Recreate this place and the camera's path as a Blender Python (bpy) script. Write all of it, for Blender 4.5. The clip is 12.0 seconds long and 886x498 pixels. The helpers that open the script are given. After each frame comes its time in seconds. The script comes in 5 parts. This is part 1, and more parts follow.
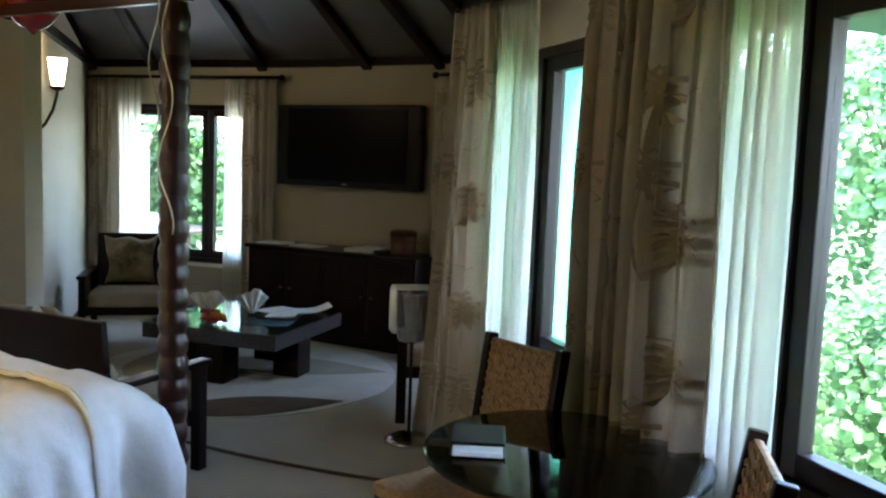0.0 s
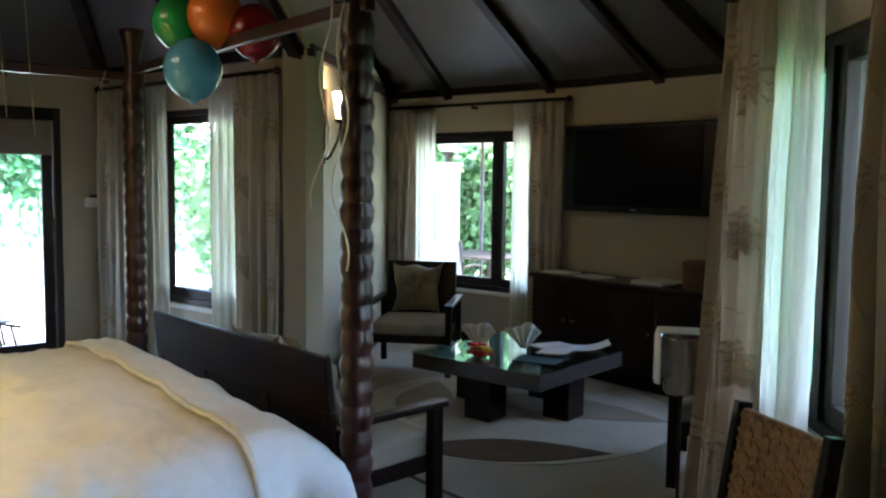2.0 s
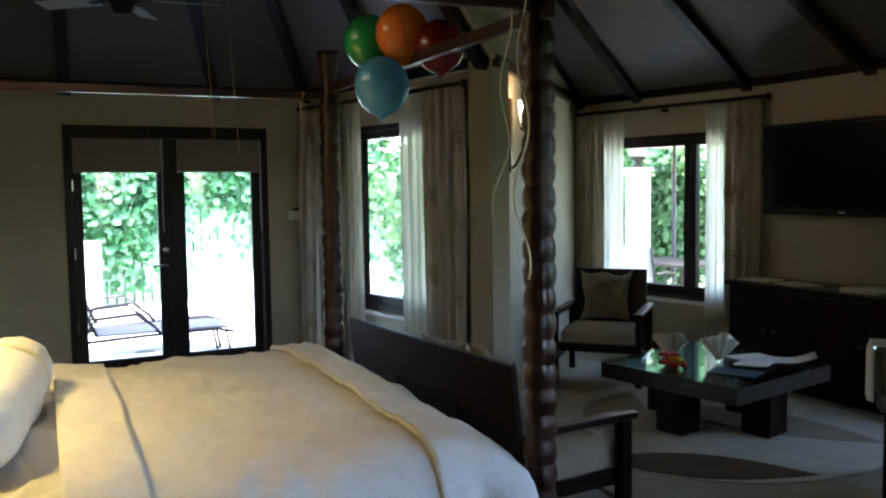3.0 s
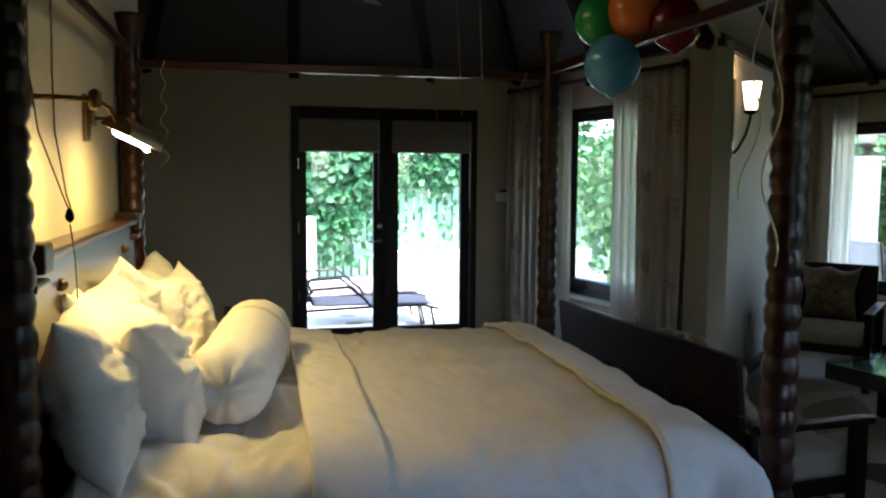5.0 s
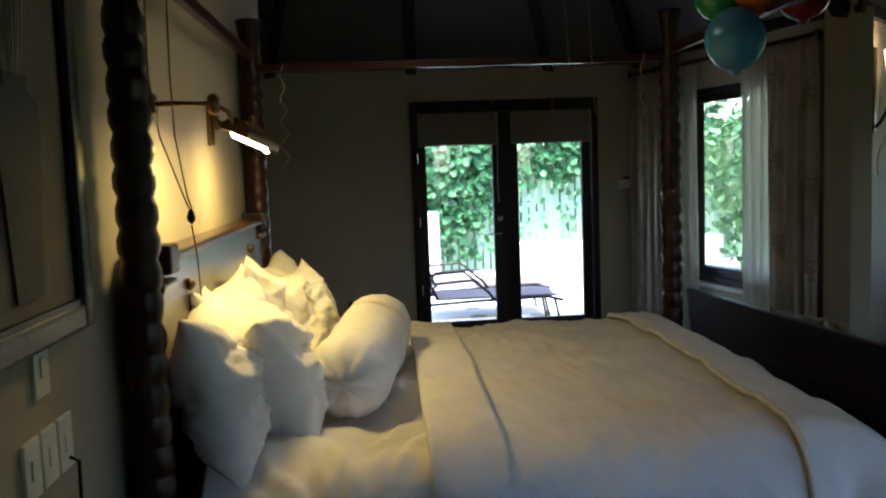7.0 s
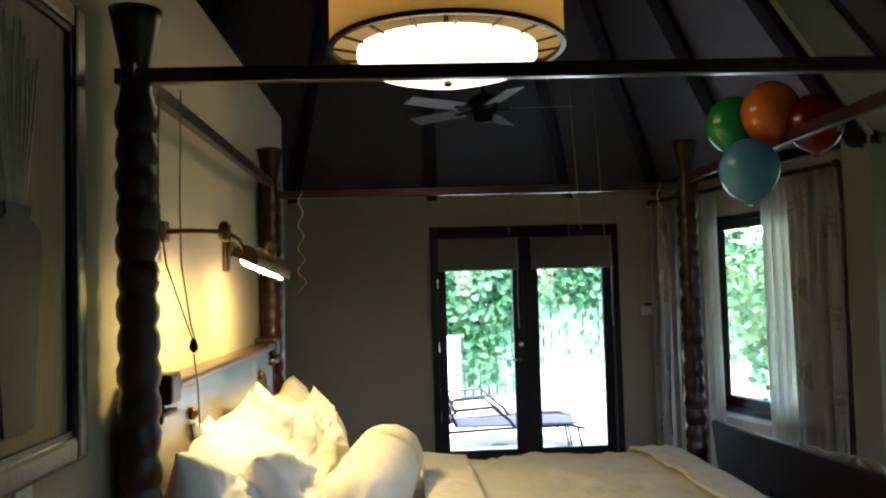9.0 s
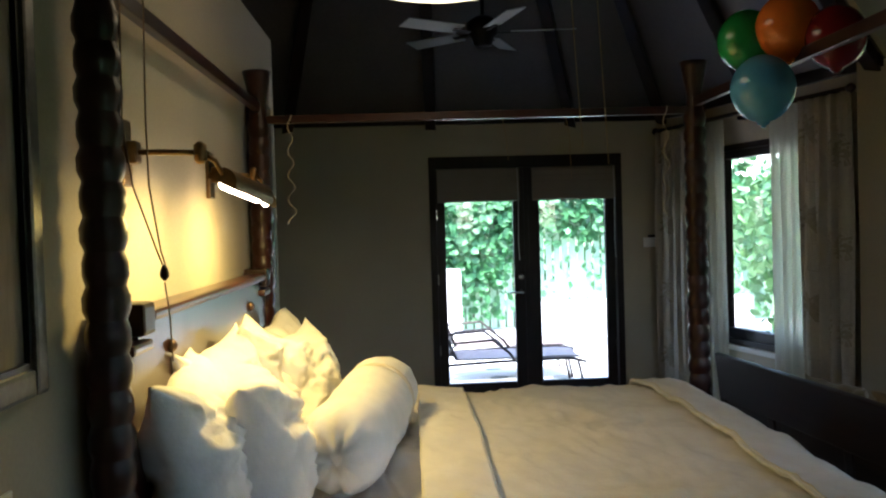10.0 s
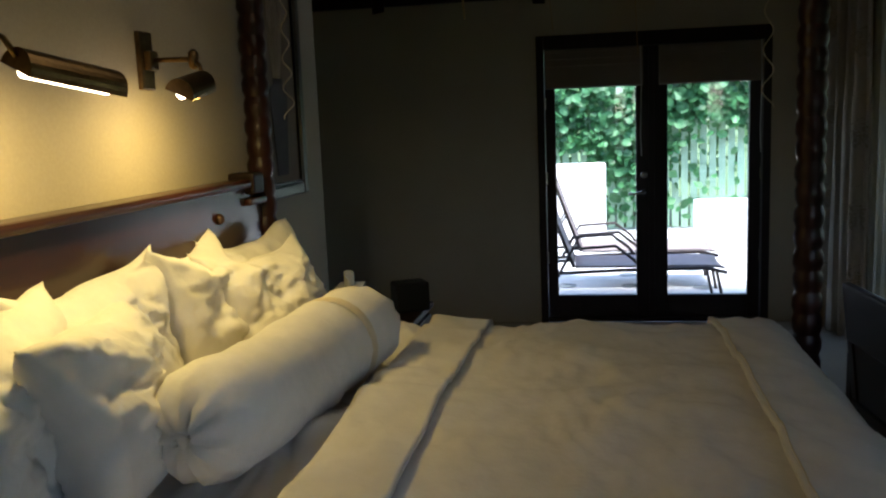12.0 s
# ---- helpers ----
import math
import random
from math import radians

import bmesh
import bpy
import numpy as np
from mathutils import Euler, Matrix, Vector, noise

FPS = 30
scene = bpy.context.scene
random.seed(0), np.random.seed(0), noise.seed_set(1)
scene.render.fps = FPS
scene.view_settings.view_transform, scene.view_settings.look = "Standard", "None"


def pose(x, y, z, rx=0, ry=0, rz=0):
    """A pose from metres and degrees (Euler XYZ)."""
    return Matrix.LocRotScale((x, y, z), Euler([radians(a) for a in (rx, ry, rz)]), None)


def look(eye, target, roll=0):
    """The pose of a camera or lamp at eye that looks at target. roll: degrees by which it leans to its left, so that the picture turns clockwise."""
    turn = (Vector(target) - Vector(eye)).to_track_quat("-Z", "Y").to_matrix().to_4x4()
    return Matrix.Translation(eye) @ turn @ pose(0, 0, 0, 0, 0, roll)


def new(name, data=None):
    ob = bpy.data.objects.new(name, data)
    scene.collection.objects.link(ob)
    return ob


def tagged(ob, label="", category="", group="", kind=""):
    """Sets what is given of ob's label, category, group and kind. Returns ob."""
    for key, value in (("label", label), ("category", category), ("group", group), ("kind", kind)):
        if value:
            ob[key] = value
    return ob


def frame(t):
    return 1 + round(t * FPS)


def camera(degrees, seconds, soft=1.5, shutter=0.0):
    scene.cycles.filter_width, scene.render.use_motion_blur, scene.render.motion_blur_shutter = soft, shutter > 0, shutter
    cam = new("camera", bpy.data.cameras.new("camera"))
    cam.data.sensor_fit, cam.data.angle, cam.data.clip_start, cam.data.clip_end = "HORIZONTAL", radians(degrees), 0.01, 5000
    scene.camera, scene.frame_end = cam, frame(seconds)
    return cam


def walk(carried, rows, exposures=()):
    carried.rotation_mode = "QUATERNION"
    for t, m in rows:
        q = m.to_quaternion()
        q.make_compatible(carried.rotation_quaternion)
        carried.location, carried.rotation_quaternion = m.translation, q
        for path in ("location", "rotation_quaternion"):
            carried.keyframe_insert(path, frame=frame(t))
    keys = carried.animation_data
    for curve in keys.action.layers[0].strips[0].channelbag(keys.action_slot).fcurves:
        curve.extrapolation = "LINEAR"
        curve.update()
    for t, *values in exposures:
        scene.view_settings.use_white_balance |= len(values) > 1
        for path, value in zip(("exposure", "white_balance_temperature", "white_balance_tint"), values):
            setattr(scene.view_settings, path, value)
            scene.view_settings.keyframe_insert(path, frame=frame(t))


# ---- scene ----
cam = camera(55.0, 12.0, soft=2.2)
PATH = [
    (0, (1.217, 0.721, 1.584), (0.296, 2.484, 1.383), 2.2),
    (0.5, (1.207, 0.91, 1.568), (0.236, 2.65, 1.404), 0.3),
    (1, (1.145, 1.11, 1.573), (0.033, 2.765, 1.419), -0.3),
    (1.5, (1.178, 1.285, 1.588), (-0.165, 2.755, 1.409), 0.3),
    (2, (1.224, 1.387, 1.586), (-0.304, 2.668, 1.424), 0.7),
    (2.5, (1.25, 1.429, 1.588), (-0.43, 2.503, 1.436), -0.2),
    (4.5, (1.165, 1.281, 1.578), (-0.731, 1.898, 1.428), 0.2),
    (5, (1.19, 1.29, 1.567), (-0.734, 1.783, 1.391), 0.4),
    (5.5, (1.221, 1.298, 1.555), (-0.734, 1.663, 1.335), -0.1),
    (6, (1.287, 1.254, 1.574), (-0.68, 1.498, 1.309), 0.3),
    (6.5, (1.288, 1.265, 1.568), (-0.681, 1.475, 1.291), -0.2),
    (7, (1.161, 1.331, 1.558), (-0.819, 1.535, 1.369), -2.1),
    (7.5, (0.991, 1.372, 1.567), (-1.001, 1.556, 1.582), -2.2),
    (9.5, (1.148, 1.384, 1.576), (-0.844, 1.54, 1.677), -1.6),
    (10, (0.968, 1.42, 1.548), (-1.026, 1.566, 1.495), -1.7),
    (10.5, (0.774, 1.496, 1.522), (-1.208, 1.651, 1.312), -2.2),
    (11, (0.574, 1.691, 1.517), (-1.406, 1.564, 1.265), -0.9),
    (11.5, (0.425, 1.889, 1.49), (-1.542, 1.618, 1.255), -1.7),
    (12, (0.191, 2.091, 1.546), (-1.764, 1.787, 1.25), -2.3),
]
WHITE, TINT = 6050, 16
EXPOSURES = [(0.0, 5.3, WHITE, TINT), (1.5, 5.15, WHITE, TINT), (2.5, 4.75, WHITE, TINT), (4.5, 3.95, WHITE, TINT), (5.5, 3.55, WHITE, TINT), (6.5, 3.35, WHITE, TINT), (7.5, 3.6, WHITE, TINT), (9.5, 4.35, WHITE, TINT), (10.5, 3.4, WHITE, TINT), (12.0, 2.85, WHITE, TINT)]
walk(cam, [(t, look(eye, target, roll)) for t, eye, target, roll in PATH], EXPOSURES)

# ---- world and daylight ----
world = bpy.data.worlds.new("sky")
scene.world = world
world.use_nodes = True
wn = world.node_tree.nodes
sky = wn.new("ShaderNodeTexSky")
sky.sky_type, sky.sun_disc = "NISHITA", False
sky.sun_elevation, sky.sun_rotation = radians(72), radians(79)
sky.dust_density, sky.air_density = 1.2, 1.0
world.node_tree.links.new(sky.outputs[0], wn["Background"].inputs[0])
wn["Background"].inputs[1].default_value = 0.15
sun = new("sun", bpy.data.lights.new("sun", "SUN"))
sun.data.energy, sun.data.angle, sun.data.color = 1.7, radians(12), (1.0, 0.97, 0.92)
sun.matrix_world = look((5, 1, 16), (0, 0, 0))


def lamp(name, kind, energy, color, m, size=0.1, size_y=None):
    data = bpy.data.lights.new(name, kind)
    data.energy, data.color = energy, color
    if kind == "AREA":
        data.size = size
        if size_y:
            data.shape, data.size_y = "RECTANGLE", size_y
    else:
        data.shadow_soft_size = size
    ob = new(name, data)
    ob.matrix_world = m
    return ob


WARM = (1.0, 0.72, 0.38)
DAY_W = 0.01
BED_W, PEND_W, PEND_E, SCONCE_W, SCONCE_E = 0.54, 0.012, 0.20, 0.10, 0.48

# ---- materials ----


def material(name, a, b=None, rough=0.6, metal=0.0, scale=6.0, fine=60.0, bump=0.1, stretch=(1, 1, 1), var=0.0, coat=0.0, spec=0.5, sheen=0.0, trans=0.0):
    """A surface of two tones a and b mixed by coarse and fine noise, with relief; var: change from piece to piece."""
    m = bpy.data.materials.new(name)
    m.use_nodes = True
    nt = m.node_tree
    n, l = nt.nodes, nt.links
    bsdf = n["Principled BSDF"]
    b = b or tuple(c * 0.8 for c in a)
    tc = n.new("ShaderNodeTexCoord")
    mp = n.new("ShaderNodeMapping")
    mp.inputs["Scale"].default_value = stretch
    l.new(tc.outputs["Object"], mp.inputs[0])
    n1, n2 = n.new("ShaderNodeTexNoise"), n.new("ShaderNodeTexNoise")
    n1.inputs["Scale"].default_value, n2.inputs["Scale"].default_value = scale, fine
    n1.inputs["Detail"].default_value, n2.inputs["Detail"].default_value = 4, 3
    l.new(mp.outputs[0], n1.inputs["Vector"])
    l.new(mp.outputs[0], n2.inputs["Vector"])
    mx = n.new("ShaderNodeMix")
    mx.data_type, mx.inputs["Factor"].default_value = "FLOAT", 0.4
    l.new(n1.outputs["Fac"], mx.inputs[2])
    l.new(n2.outputs["Fac"], mx.inputs[3])
    rp = n.new("ShaderNodeValToRGB")
    rp.color_ramp.elements[0].position, rp.color_ramp.elements[1].position = 0.36, 0.64
    rp.color_ramp.elements[0].color, rp.color_ramp.elements[1].color = (*b, 1), (*a, 1)
    l.new(mx.outputs[0], rp.inputs[0])
    last = rp.outputs[0]
    if var:
        info = n.new("ShaderNodeObjectInfo")
        hsv = n.new("ShaderNodeHueSaturation")
        mr = n.new("ShaderNodeMapRange")
        mr.inputs["To Min"].default_value, mr.inputs["To Max"].default_value = 1 - var, 1 + var
        l.new(info.outputs["Random"], mr.inputs[0])
        l.new(mr.outputs[0], hsv.inputs["Value"])
        l.new(last, hsv.inputs["Color"])
        last = hsv.outputs[0]
    l.new(last, bsdf.inputs["Base Color"])
    bsdf.inputs["Roughness"].default_value = rough
    bsdf.inputs["Metallic"].default_value = metal
    bsdf.inputs["Coat Weight"].default_value = coat
    bsdf.inputs["Coat Roughness"].default_value = 0.15
    bsdf.inputs["Specular IOR Level"].default_value = spec
    bsdf.inputs["Sheen Weight"].default_value = sheen
    if bump:
        bp = n.new("ShaderNodeBump")
        bp.inputs["Strength"].default_value, bp.inputs["Distance"].default_value = bump, 0.01
        l.new(mx.outputs[0], bp.inputs["Height"])
        l.new(bp.outputs[0], bsdf.inputs["Normal"])
    if trans:
        out = n["Material Output"]
        tr, ms = n.new("ShaderNodeBsdfTranslucent"), n.new("ShaderNodeMixShader")
        l.new(last, tr.inputs[0])
        ms.inputs[0].default_value = trans
        l.new(bsdf.outputs[0], ms.inputs[1])
        l.new(tr.outputs[0], ms.inputs[2])
        l.new(ms.outputs[0], out.inputs[0])
    return m


def glowing(name, color, strength):
    m = bpy.data.materials.new(name)
    m.use_nodes = True
    bsdf = m.node_tree.nodes["Principled BSDF"]
    bsdf.inputs["Base Color"].default_value = (0.9, 0.85, 0.7, 1)
    bsdf.inputs["Emission Color"].default_value = (*color, 1)
    bsdf.inputs["Emission Strength"].default_value = strength
    return m


def glass(name, color, rough=0.0):
    m = bpy.data.materials.new(name)
    m.use_nodes = True
    nt = m.node_tree
    n, l = nt.nodes, nt.links
    tr, gl, ms, lw = n.new("ShaderNodeBsdfTransparent"), n.new("ShaderNodeBsdfGlossy"), n.new("ShaderNodeMixShader"), n.new("ShaderNodeLayerWeight")
    tr.inputs[0].default_value = (*color, 1)
    gl.inputs["Roughness"].default_value = rough
    pw, ma = n.new("ShaderNodeMath"), n.new("ShaderNodeMath")
    pw.operation, pw.inputs[1].default_value = "POWER", 4.0
    ma.operation, ma.inputs[1].default_value, ma.inputs[2].default_value = "MULTIPLY_ADD", 0.75, 0.035
    l.new(lw.outputs["Facing"], pw.inputs[0])
    l.new(pw.outputs[0], ma.inputs[0])
    l.new(ma.outputs[0], ms.inputs[0])
    l.new(tr.outputs[0], ms.inputs[1])
    l.new(gl.outputs[0], ms.inputs[2])
    l.new(ms.outputs[0], n["Material Output"].inputs[0])
    return m


PLASTER = material("khaki_plaster", (0.44, 0.376, 0.276), (0.385, 0.327, 0.237), 0.75, scale=1.3, fine=90, bump=0.12)
EXTERIOR = material("white_render", (0.85, 0.83, 0.78), (0.75, 0.73, 0.68), 0.9, scale=2, fine=50)
CEILING = material("dark_ceiling_board", (0.085, 0.072, 0.066), (0.062, 0.052, 0.048), 0.55, scale=2.5, fine=40, bump=0.1)
DARKWOOD = material("espresso_wood", (0.022, 0.012, 0.009), (0.012, 0.007, 0.006), 0.36, scale=3, fine=30, bump=0.06, stretch=(1, 1, 0.15), coat=0.0, spec=0.16)
DARKWOOD_X = material("espresso_wood_level", (0.022, 0.012, 0.009), (0.012, 0.007, 0.006), 0.38, scale=3, fine=30, bump=0.06, stretch=(0.15, 1, 1), coat=0.0, spec=0.16)
REDWOOD = material("mahogany", (0.042, 0.013, 0.009), (0.018, 0.006, 0.005), 0.36, scale=3, fine=24, bump=0.08, stretch=(1, 1, 0.2), coat=0.04, spec=0.35)
REDWOOD_X = material("mahogany_level", (0.040, 0.012, 0.008), (0.020, 0.007, 0.005), 0.28, scale=3, fine=24, bump=0.05, stretch=(0.12, 1, 1), coat=0.12, spec=0.4)
FRAMEWOOD = material("window_frame_wood", (0.020, 0.010, 0.009), (0.011, 0.006, 0.005), 0.45, scale=4, fine=40, bump=0.05, stretch=(1, 1, 0.2), spec=0.25)
CARPET = material("sand_carpet", (0.36, 0.31, 0.22), (0.28, 0.24, 0.17), 0.95, scale=2.2, fine=220, bump=0.5, spec=0.1, sheen=0.2)
LINEN = material("white_bed_linen", (0.76, 0.725, 0.68), (0.69, 0.655, 0.61), 0.8, scale=7, fine=22, bump=1.0, spec=0.2, sheen=0.1)
PILLOWCASE = material("white_pillowcase", (0.78, 0.75, 0.71), (0.71, 0.685, 0.645), 0.8, scale=9, fine=24, bump=1.0, spec=0.2, sheen=0.1)
SHEER = material("sheer_voile", (0.86, 0.84, 0.74), (0.80, 0.78, 0.68), 0.9, scale=3, fine=200, bump=0.05, trans=0.75, stretch=(1, 1, 0.1))
# the voile is open cloth: a share of the light passes straight through it
nt = SHEER.node_tree
clear, veil = nt.nodes.new("ShaderNodeBsdfTransparent"), nt.nodes.new("ShaderNodeMixShader")
veil.inputs[0].default_value = 0.34
cloth = nt.nodes["Material Output"].inputs[0].links[0].from_socket
nt.links.new(cloth, veil.inputs[1])
nt.links.new(clear.outputs[0], veil.inputs[2])
nt.links.new(veil.outputs[0], nt.nodes["Material Output"].inputs[0])
BRASS = material("aged_brass", (0.24, 0.15, 0.065), (0.13, 0.08, 0.035), 0.36, metal=1.0, scale=10, fine=60, bump=0.05)
BRONZE = material("dark_bronze", (0.09, 0.05, 0.03), (0.05, 0.03, 0.02), 0.4, metal=0.7, scale=10, fine=60, bump=0.05)
CHROME = material("brushed_steel", (0.62, 0.62, 0.62), (0.5, 0.5, 0.5), 0.22, metal=1.0, scale=20, fine=90, bump=0.03)
PLASTIC = material("white_plastic", (0.72, 0.72, 0.68), (0.68, 0.68, 0.64), 0.4, scale=5, fine=50, bump=0.0)
BLACK = material("black_plastic", (0.012, 0.012, 0.013), (0.009, 0.009, 0.01), 0.35, scale=5, fine=50, bump=0.02, spec=0.15)
WICKER_DARK = material("brown_wicker", (0.16, 0.07, 0.035), (0.09, 0.04, 0.02), 0.6, scale=60, fine=160, bump=0.6)
CLEAR = glass("clear_glass", (0.97, 0.99, 0.98))

# ---- building blocks ----


def part(name, bm, mat, parent=None, label="", smooth=False):
    """Links a bmesh as one mesh object, under parent where one is given."""
    me = bpy.data.meshes.new(name)
    bm.normal_update()
    bm.to_mesh(me)
    bm.free()
    me.materials.append(mat)
    if smooth:
        for p in me.polygons:
            p.use_smooth = True
    ob = new(name, me)
    if parent:
        ob.parent = parent
    if label:
        ob["label"] = label
    return ob


def thing(name, m, label, category, group="", kind=""):
    ob = new(name)
    ob.empty_display_size = 0.1
    ob.matrix_world = m
    return tagged(ob, label, category, group, kind)


def setting(ob, label, category):
    return tagged(ob, label, category, kind="structure")


def B(*boxes):
    bm = bmesh.new()
    for b in boxes:
        box(bm, *b)
    return bm


def box(bm, x0, x1, y0, y1, z0, z1, bev=0.0, m=None):
    mm = Matrix.Translation(((x0 + x1) / 2, (y0 + y1) / 2, (z0 + z1) / 2)) @ Matrix.Diagonal((abs(x1 - x0), abs(y1 - y0), abs(z1 - z0), 1))
    vs = bmesh.ops.create_cube(bm, size=1.0, matrix=(m @ mm) if m else mm)["verts"]
    if bev:
        es = list({e for v in vs for e in v.link_edges})
        bmesh.ops.bevel(bm, geom=es, offset=bev, segments=2, affect="EDGES", profile=0.6)


def lathe(bm, prof, seg=20, m=None, cap=True):
    """A turned shape from (radius, height) pairs about z."""
    m = m or Matrix()
    rings = [[bm.verts.new(m @ Vector((r * math.cos(2 * math.pi * i / seg), r * math.sin(2 * math.pi * i / seg), z))) for i in range(seg)] for r, z in prof]
    for a, b in zip(rings, rings[1:]):
        for i in range(seg):
            bm.faces.new((a[i], a[(i + 1) % seg], b[(i + 1) % seg], b[i]))
    if cap:
        bm.faces.new(rings[0][::-1])
        bm.faces.new(rings[-1])


def rod(bm, p, q, r, r2=None, seg=10):
    p, q = Vector(p), Vector(q)
    m = Matrix.Translation(p) @ (q - p).to_track_quat("Z", "Y").to_matrix().to_4x4()
    lathe(bm, [(r, 0), (r if r2 is None else r2, (q - p).length)], seg, m)


def tube(bm, pts, r, seg=8):
    """A round bar along points."""
    pts = [Vector(p) for p in pts]
    rings = []
    for i, p in enumerate(pts):
        d = (pts[min(i + 1, len(pts) - 1)] - pts[max(i - 1, 0)]).normalized()
        u = d.cross(Vector((0.13, 0.21, 0.97))).normalized()
        v = d.cross(u)
        rr = r[i] if isinstance(r, (list, tuple)) else r
        rings.append([bm.verts.new(p + rr * (math.cos(2 * math.pi * k / seg) * u + math.sin(2 * math.pi * k / seg) * v)) for k in range(seg)])
    for a, b in zip(rings, rings[1:]):
        for k in range(seg):
            bm.faces.new((a[k], a[(k + 1) % seg], b[(k + 1) % seg], b[k]))
    bm.faces.new(rings[0][::-1])
    bm.faces.new(rings[-1])


def prism(bm, pts, z0, z1, m=None):
    """An upright slab over a flat outline."""
    m = m or Matrix()
    lo = [bm.verts.new(m @ Vector((x, y, z0))) for x, y in pts]
    hi = [bm.verts.new(m @ Vector((x, y, z1))) for x, y in pts]
    bm.faces.new(lo[::-1])
    bm.faces.new(hi)
    for i in range(len(pts)):
        j = (i + 1) % len(pts)
        bm.faces.new((lo[i], lo[j], hi[j], hi[i]))


def sheet(f, nu, nv, mat, name, parent=None, thick=0.0, label=""):
    """A cloth from f(i / nu, j / nv)."""
    bm = bmesh.new()
    g = [[bm.verts.new(f(i / nu, j / nv)) for j in range(nv + 1)] for i in range(nu + 1)]
    for i in range(nu):
        for j in range(nv):
            bm.faces.new((g[i][j], g[i + 1][j], g[i + 1][j + 1], g[i][j + 1]))
    ob = part(name, bm, mat, parent, label, smooth=True)
    if thick:
        so = ob.modifiers.new("cloth", "SOLIDIFY")
        so.thickness, so.offset = thick, 0
    return ob


def smooth(ob, levels=1):
    ob.modifiers.new("round", "SUBSURF").levels = levels
    ob.modifiers["round"].render_levels = levels
    return ob


def on_wall(p, q):
    """Local axes of a wall from p to q: x along it, y out of the room, z up."""
    d = (Vector(q) - Vector(p)).normalized()
    return Matrix(((d.x, -d.y, 0, p[0]), (d.y, d.x, 0, p[1]), (0, 0, 1, 0), (0, 0, 0, 1)))


# ---- the shell ----
EAVE, APEX = 2.445, Vector((-2.4, 1.6, 5.0))
P_SW, P_DOOR, P_NICHE, P_LIV, P_TV, P_TVR, P_BAY, P_RIGHT, P_E, P_SE = (
    (-6.2, -1.5), (-6.2, 3.88), (-3.78, 4.37), (-5.95, 6.68), (-3.75, 7.10), (-2.2, 7.10), (-0.35, 6.5), (-0.924, 4.979), (2.873, 1.498), (2.873, -1.5))
OUTLINE = [P_SW, P_DOOR, P_NICHE, P_LIV, P_TV, P_TVR, P_BAY, P_RIGHT, P_E, P_SE]


def wall(name, p, q, holes=(), top=EAVE, t=0.16, label="khaki painted plaster wall"):
    length = (Vector(q) - Vector(p)).length
    us = sorted({0.0, length, *[h[0] for h in holes], *[h[1] for h in holes]})
    bm = bmesh.new()
    for a, b in zip(us, us[1:]):
        spans = [(0.0, top)]
        for u0, u1, z0, z1 in holes:
            if u0 <= a + 1e-6 and b <= u1 + 1e-6:
                spans = [(0.0, z0), (z1, top)]
        for z0, z1 in spans:
            if z1 - z0 > 0.01:
                box(bm, a, b, 0, t, z0, z1)
    ob = part(name, bm, PLASTER)
    ob.matrix_world = on_wall(p, q)
    return setting(ob, label, "wall")


# openings: from, to along the wall, sill, head
DOOR_U = (3.34, 4.99)
W2_U, W1_U, W3_U = (0.72, 2.10, 0.59, 2.10), (0.30, 1.92, 0.53, 2.05), (0.4, 1.5, 0.53, 2.05)
WG_U, WB_U = (0.25, 1.60, 0.70, 2.11), (2.0, 3.45, 0.70, 2.11)
wall("wall_west", P_SW, P_DOOR, [(*DOOR_U, 0.0, 2.13)])
wall("wall_northwest", P_DOOR, P_NICHE, [W2_U])
wall("wall_niche", P_NICHE, P_LIV)
wall("wall_living", P_LIV, P_TV, [W1_U])
wall("wall_north", P_TV, P_TVR)
wall("wall_bay", P_TVR, P_BAY, [W3_U])
wall("wall_return", P_BAY, P_RIGHT)
wall("wall_northeast", P_RIGHT, P_E, [WG_U, WB_U])
wall("wall_east", P_E, P_SE)
wall("wall_south", P_SE, P_SW)
for name, a, b in (("wall_niche_gable", P_NICHE, P_LIV), ("wall_return_gable", P_RIGHT, P_BAY)):
    bm = bmesh.new()
    va, vb, vc = Vector((*a, EAVE)), Vector((*b, EAVE)), APEX - Vector((0, 0, 0.05))
    n = (vb - va).cross(vc - va).normalized() * 0.03
    lo, hi = [bm.verts.new(v) for v in (va, vb, vc)], [bm.verts.new(v + n) for v in (va, vb, vc)]
    bm.faces.new(lo[::-1])
    bm.faces.new(hi)
    for i in range(3):
        bm.faces.new((lo[i], lo[(i + 1) % 3], hi[(i + 1) % 3], hi[i]))
    setting(part(name, bm, PLASTER), "khaki plaster wall rising to the roof", "wall")
HEAD_Y = 0.72
# the bed and the partition behind it stand two degrees out of square with the door wall
BED_TURN = Matrix.Translation((-1.0, 0.8, 0)) @ Matrix.Rotation(radians(-2), 4, "Z") @ Matrix.Translation((1.0, -0.8, 0))


def square_to_bed(before):
    for ob in list(bpy.data.objects):
        if ob.name not in before and ob.parent is None:
            ob.matrix_world = BED_TURN @ ob.matrix_world


def so_far():
    return {ob.name for ob in bpy.data.objects}


done = so_far()
setting(part("wall_headboard", B((-4.03, 0.15, 0.58, HEAD_Y, 0, 2.65, 0.004)), PLASTER), "khaki plaster partition behind the bed", "wall")
square_to_bed(done)

bm = bmesh.new()
prism(bm, OUTLINE, -0.1, 0.0)
setting(part("floor", bm, CARPET), "sand coloured carpeted floor", "floor")

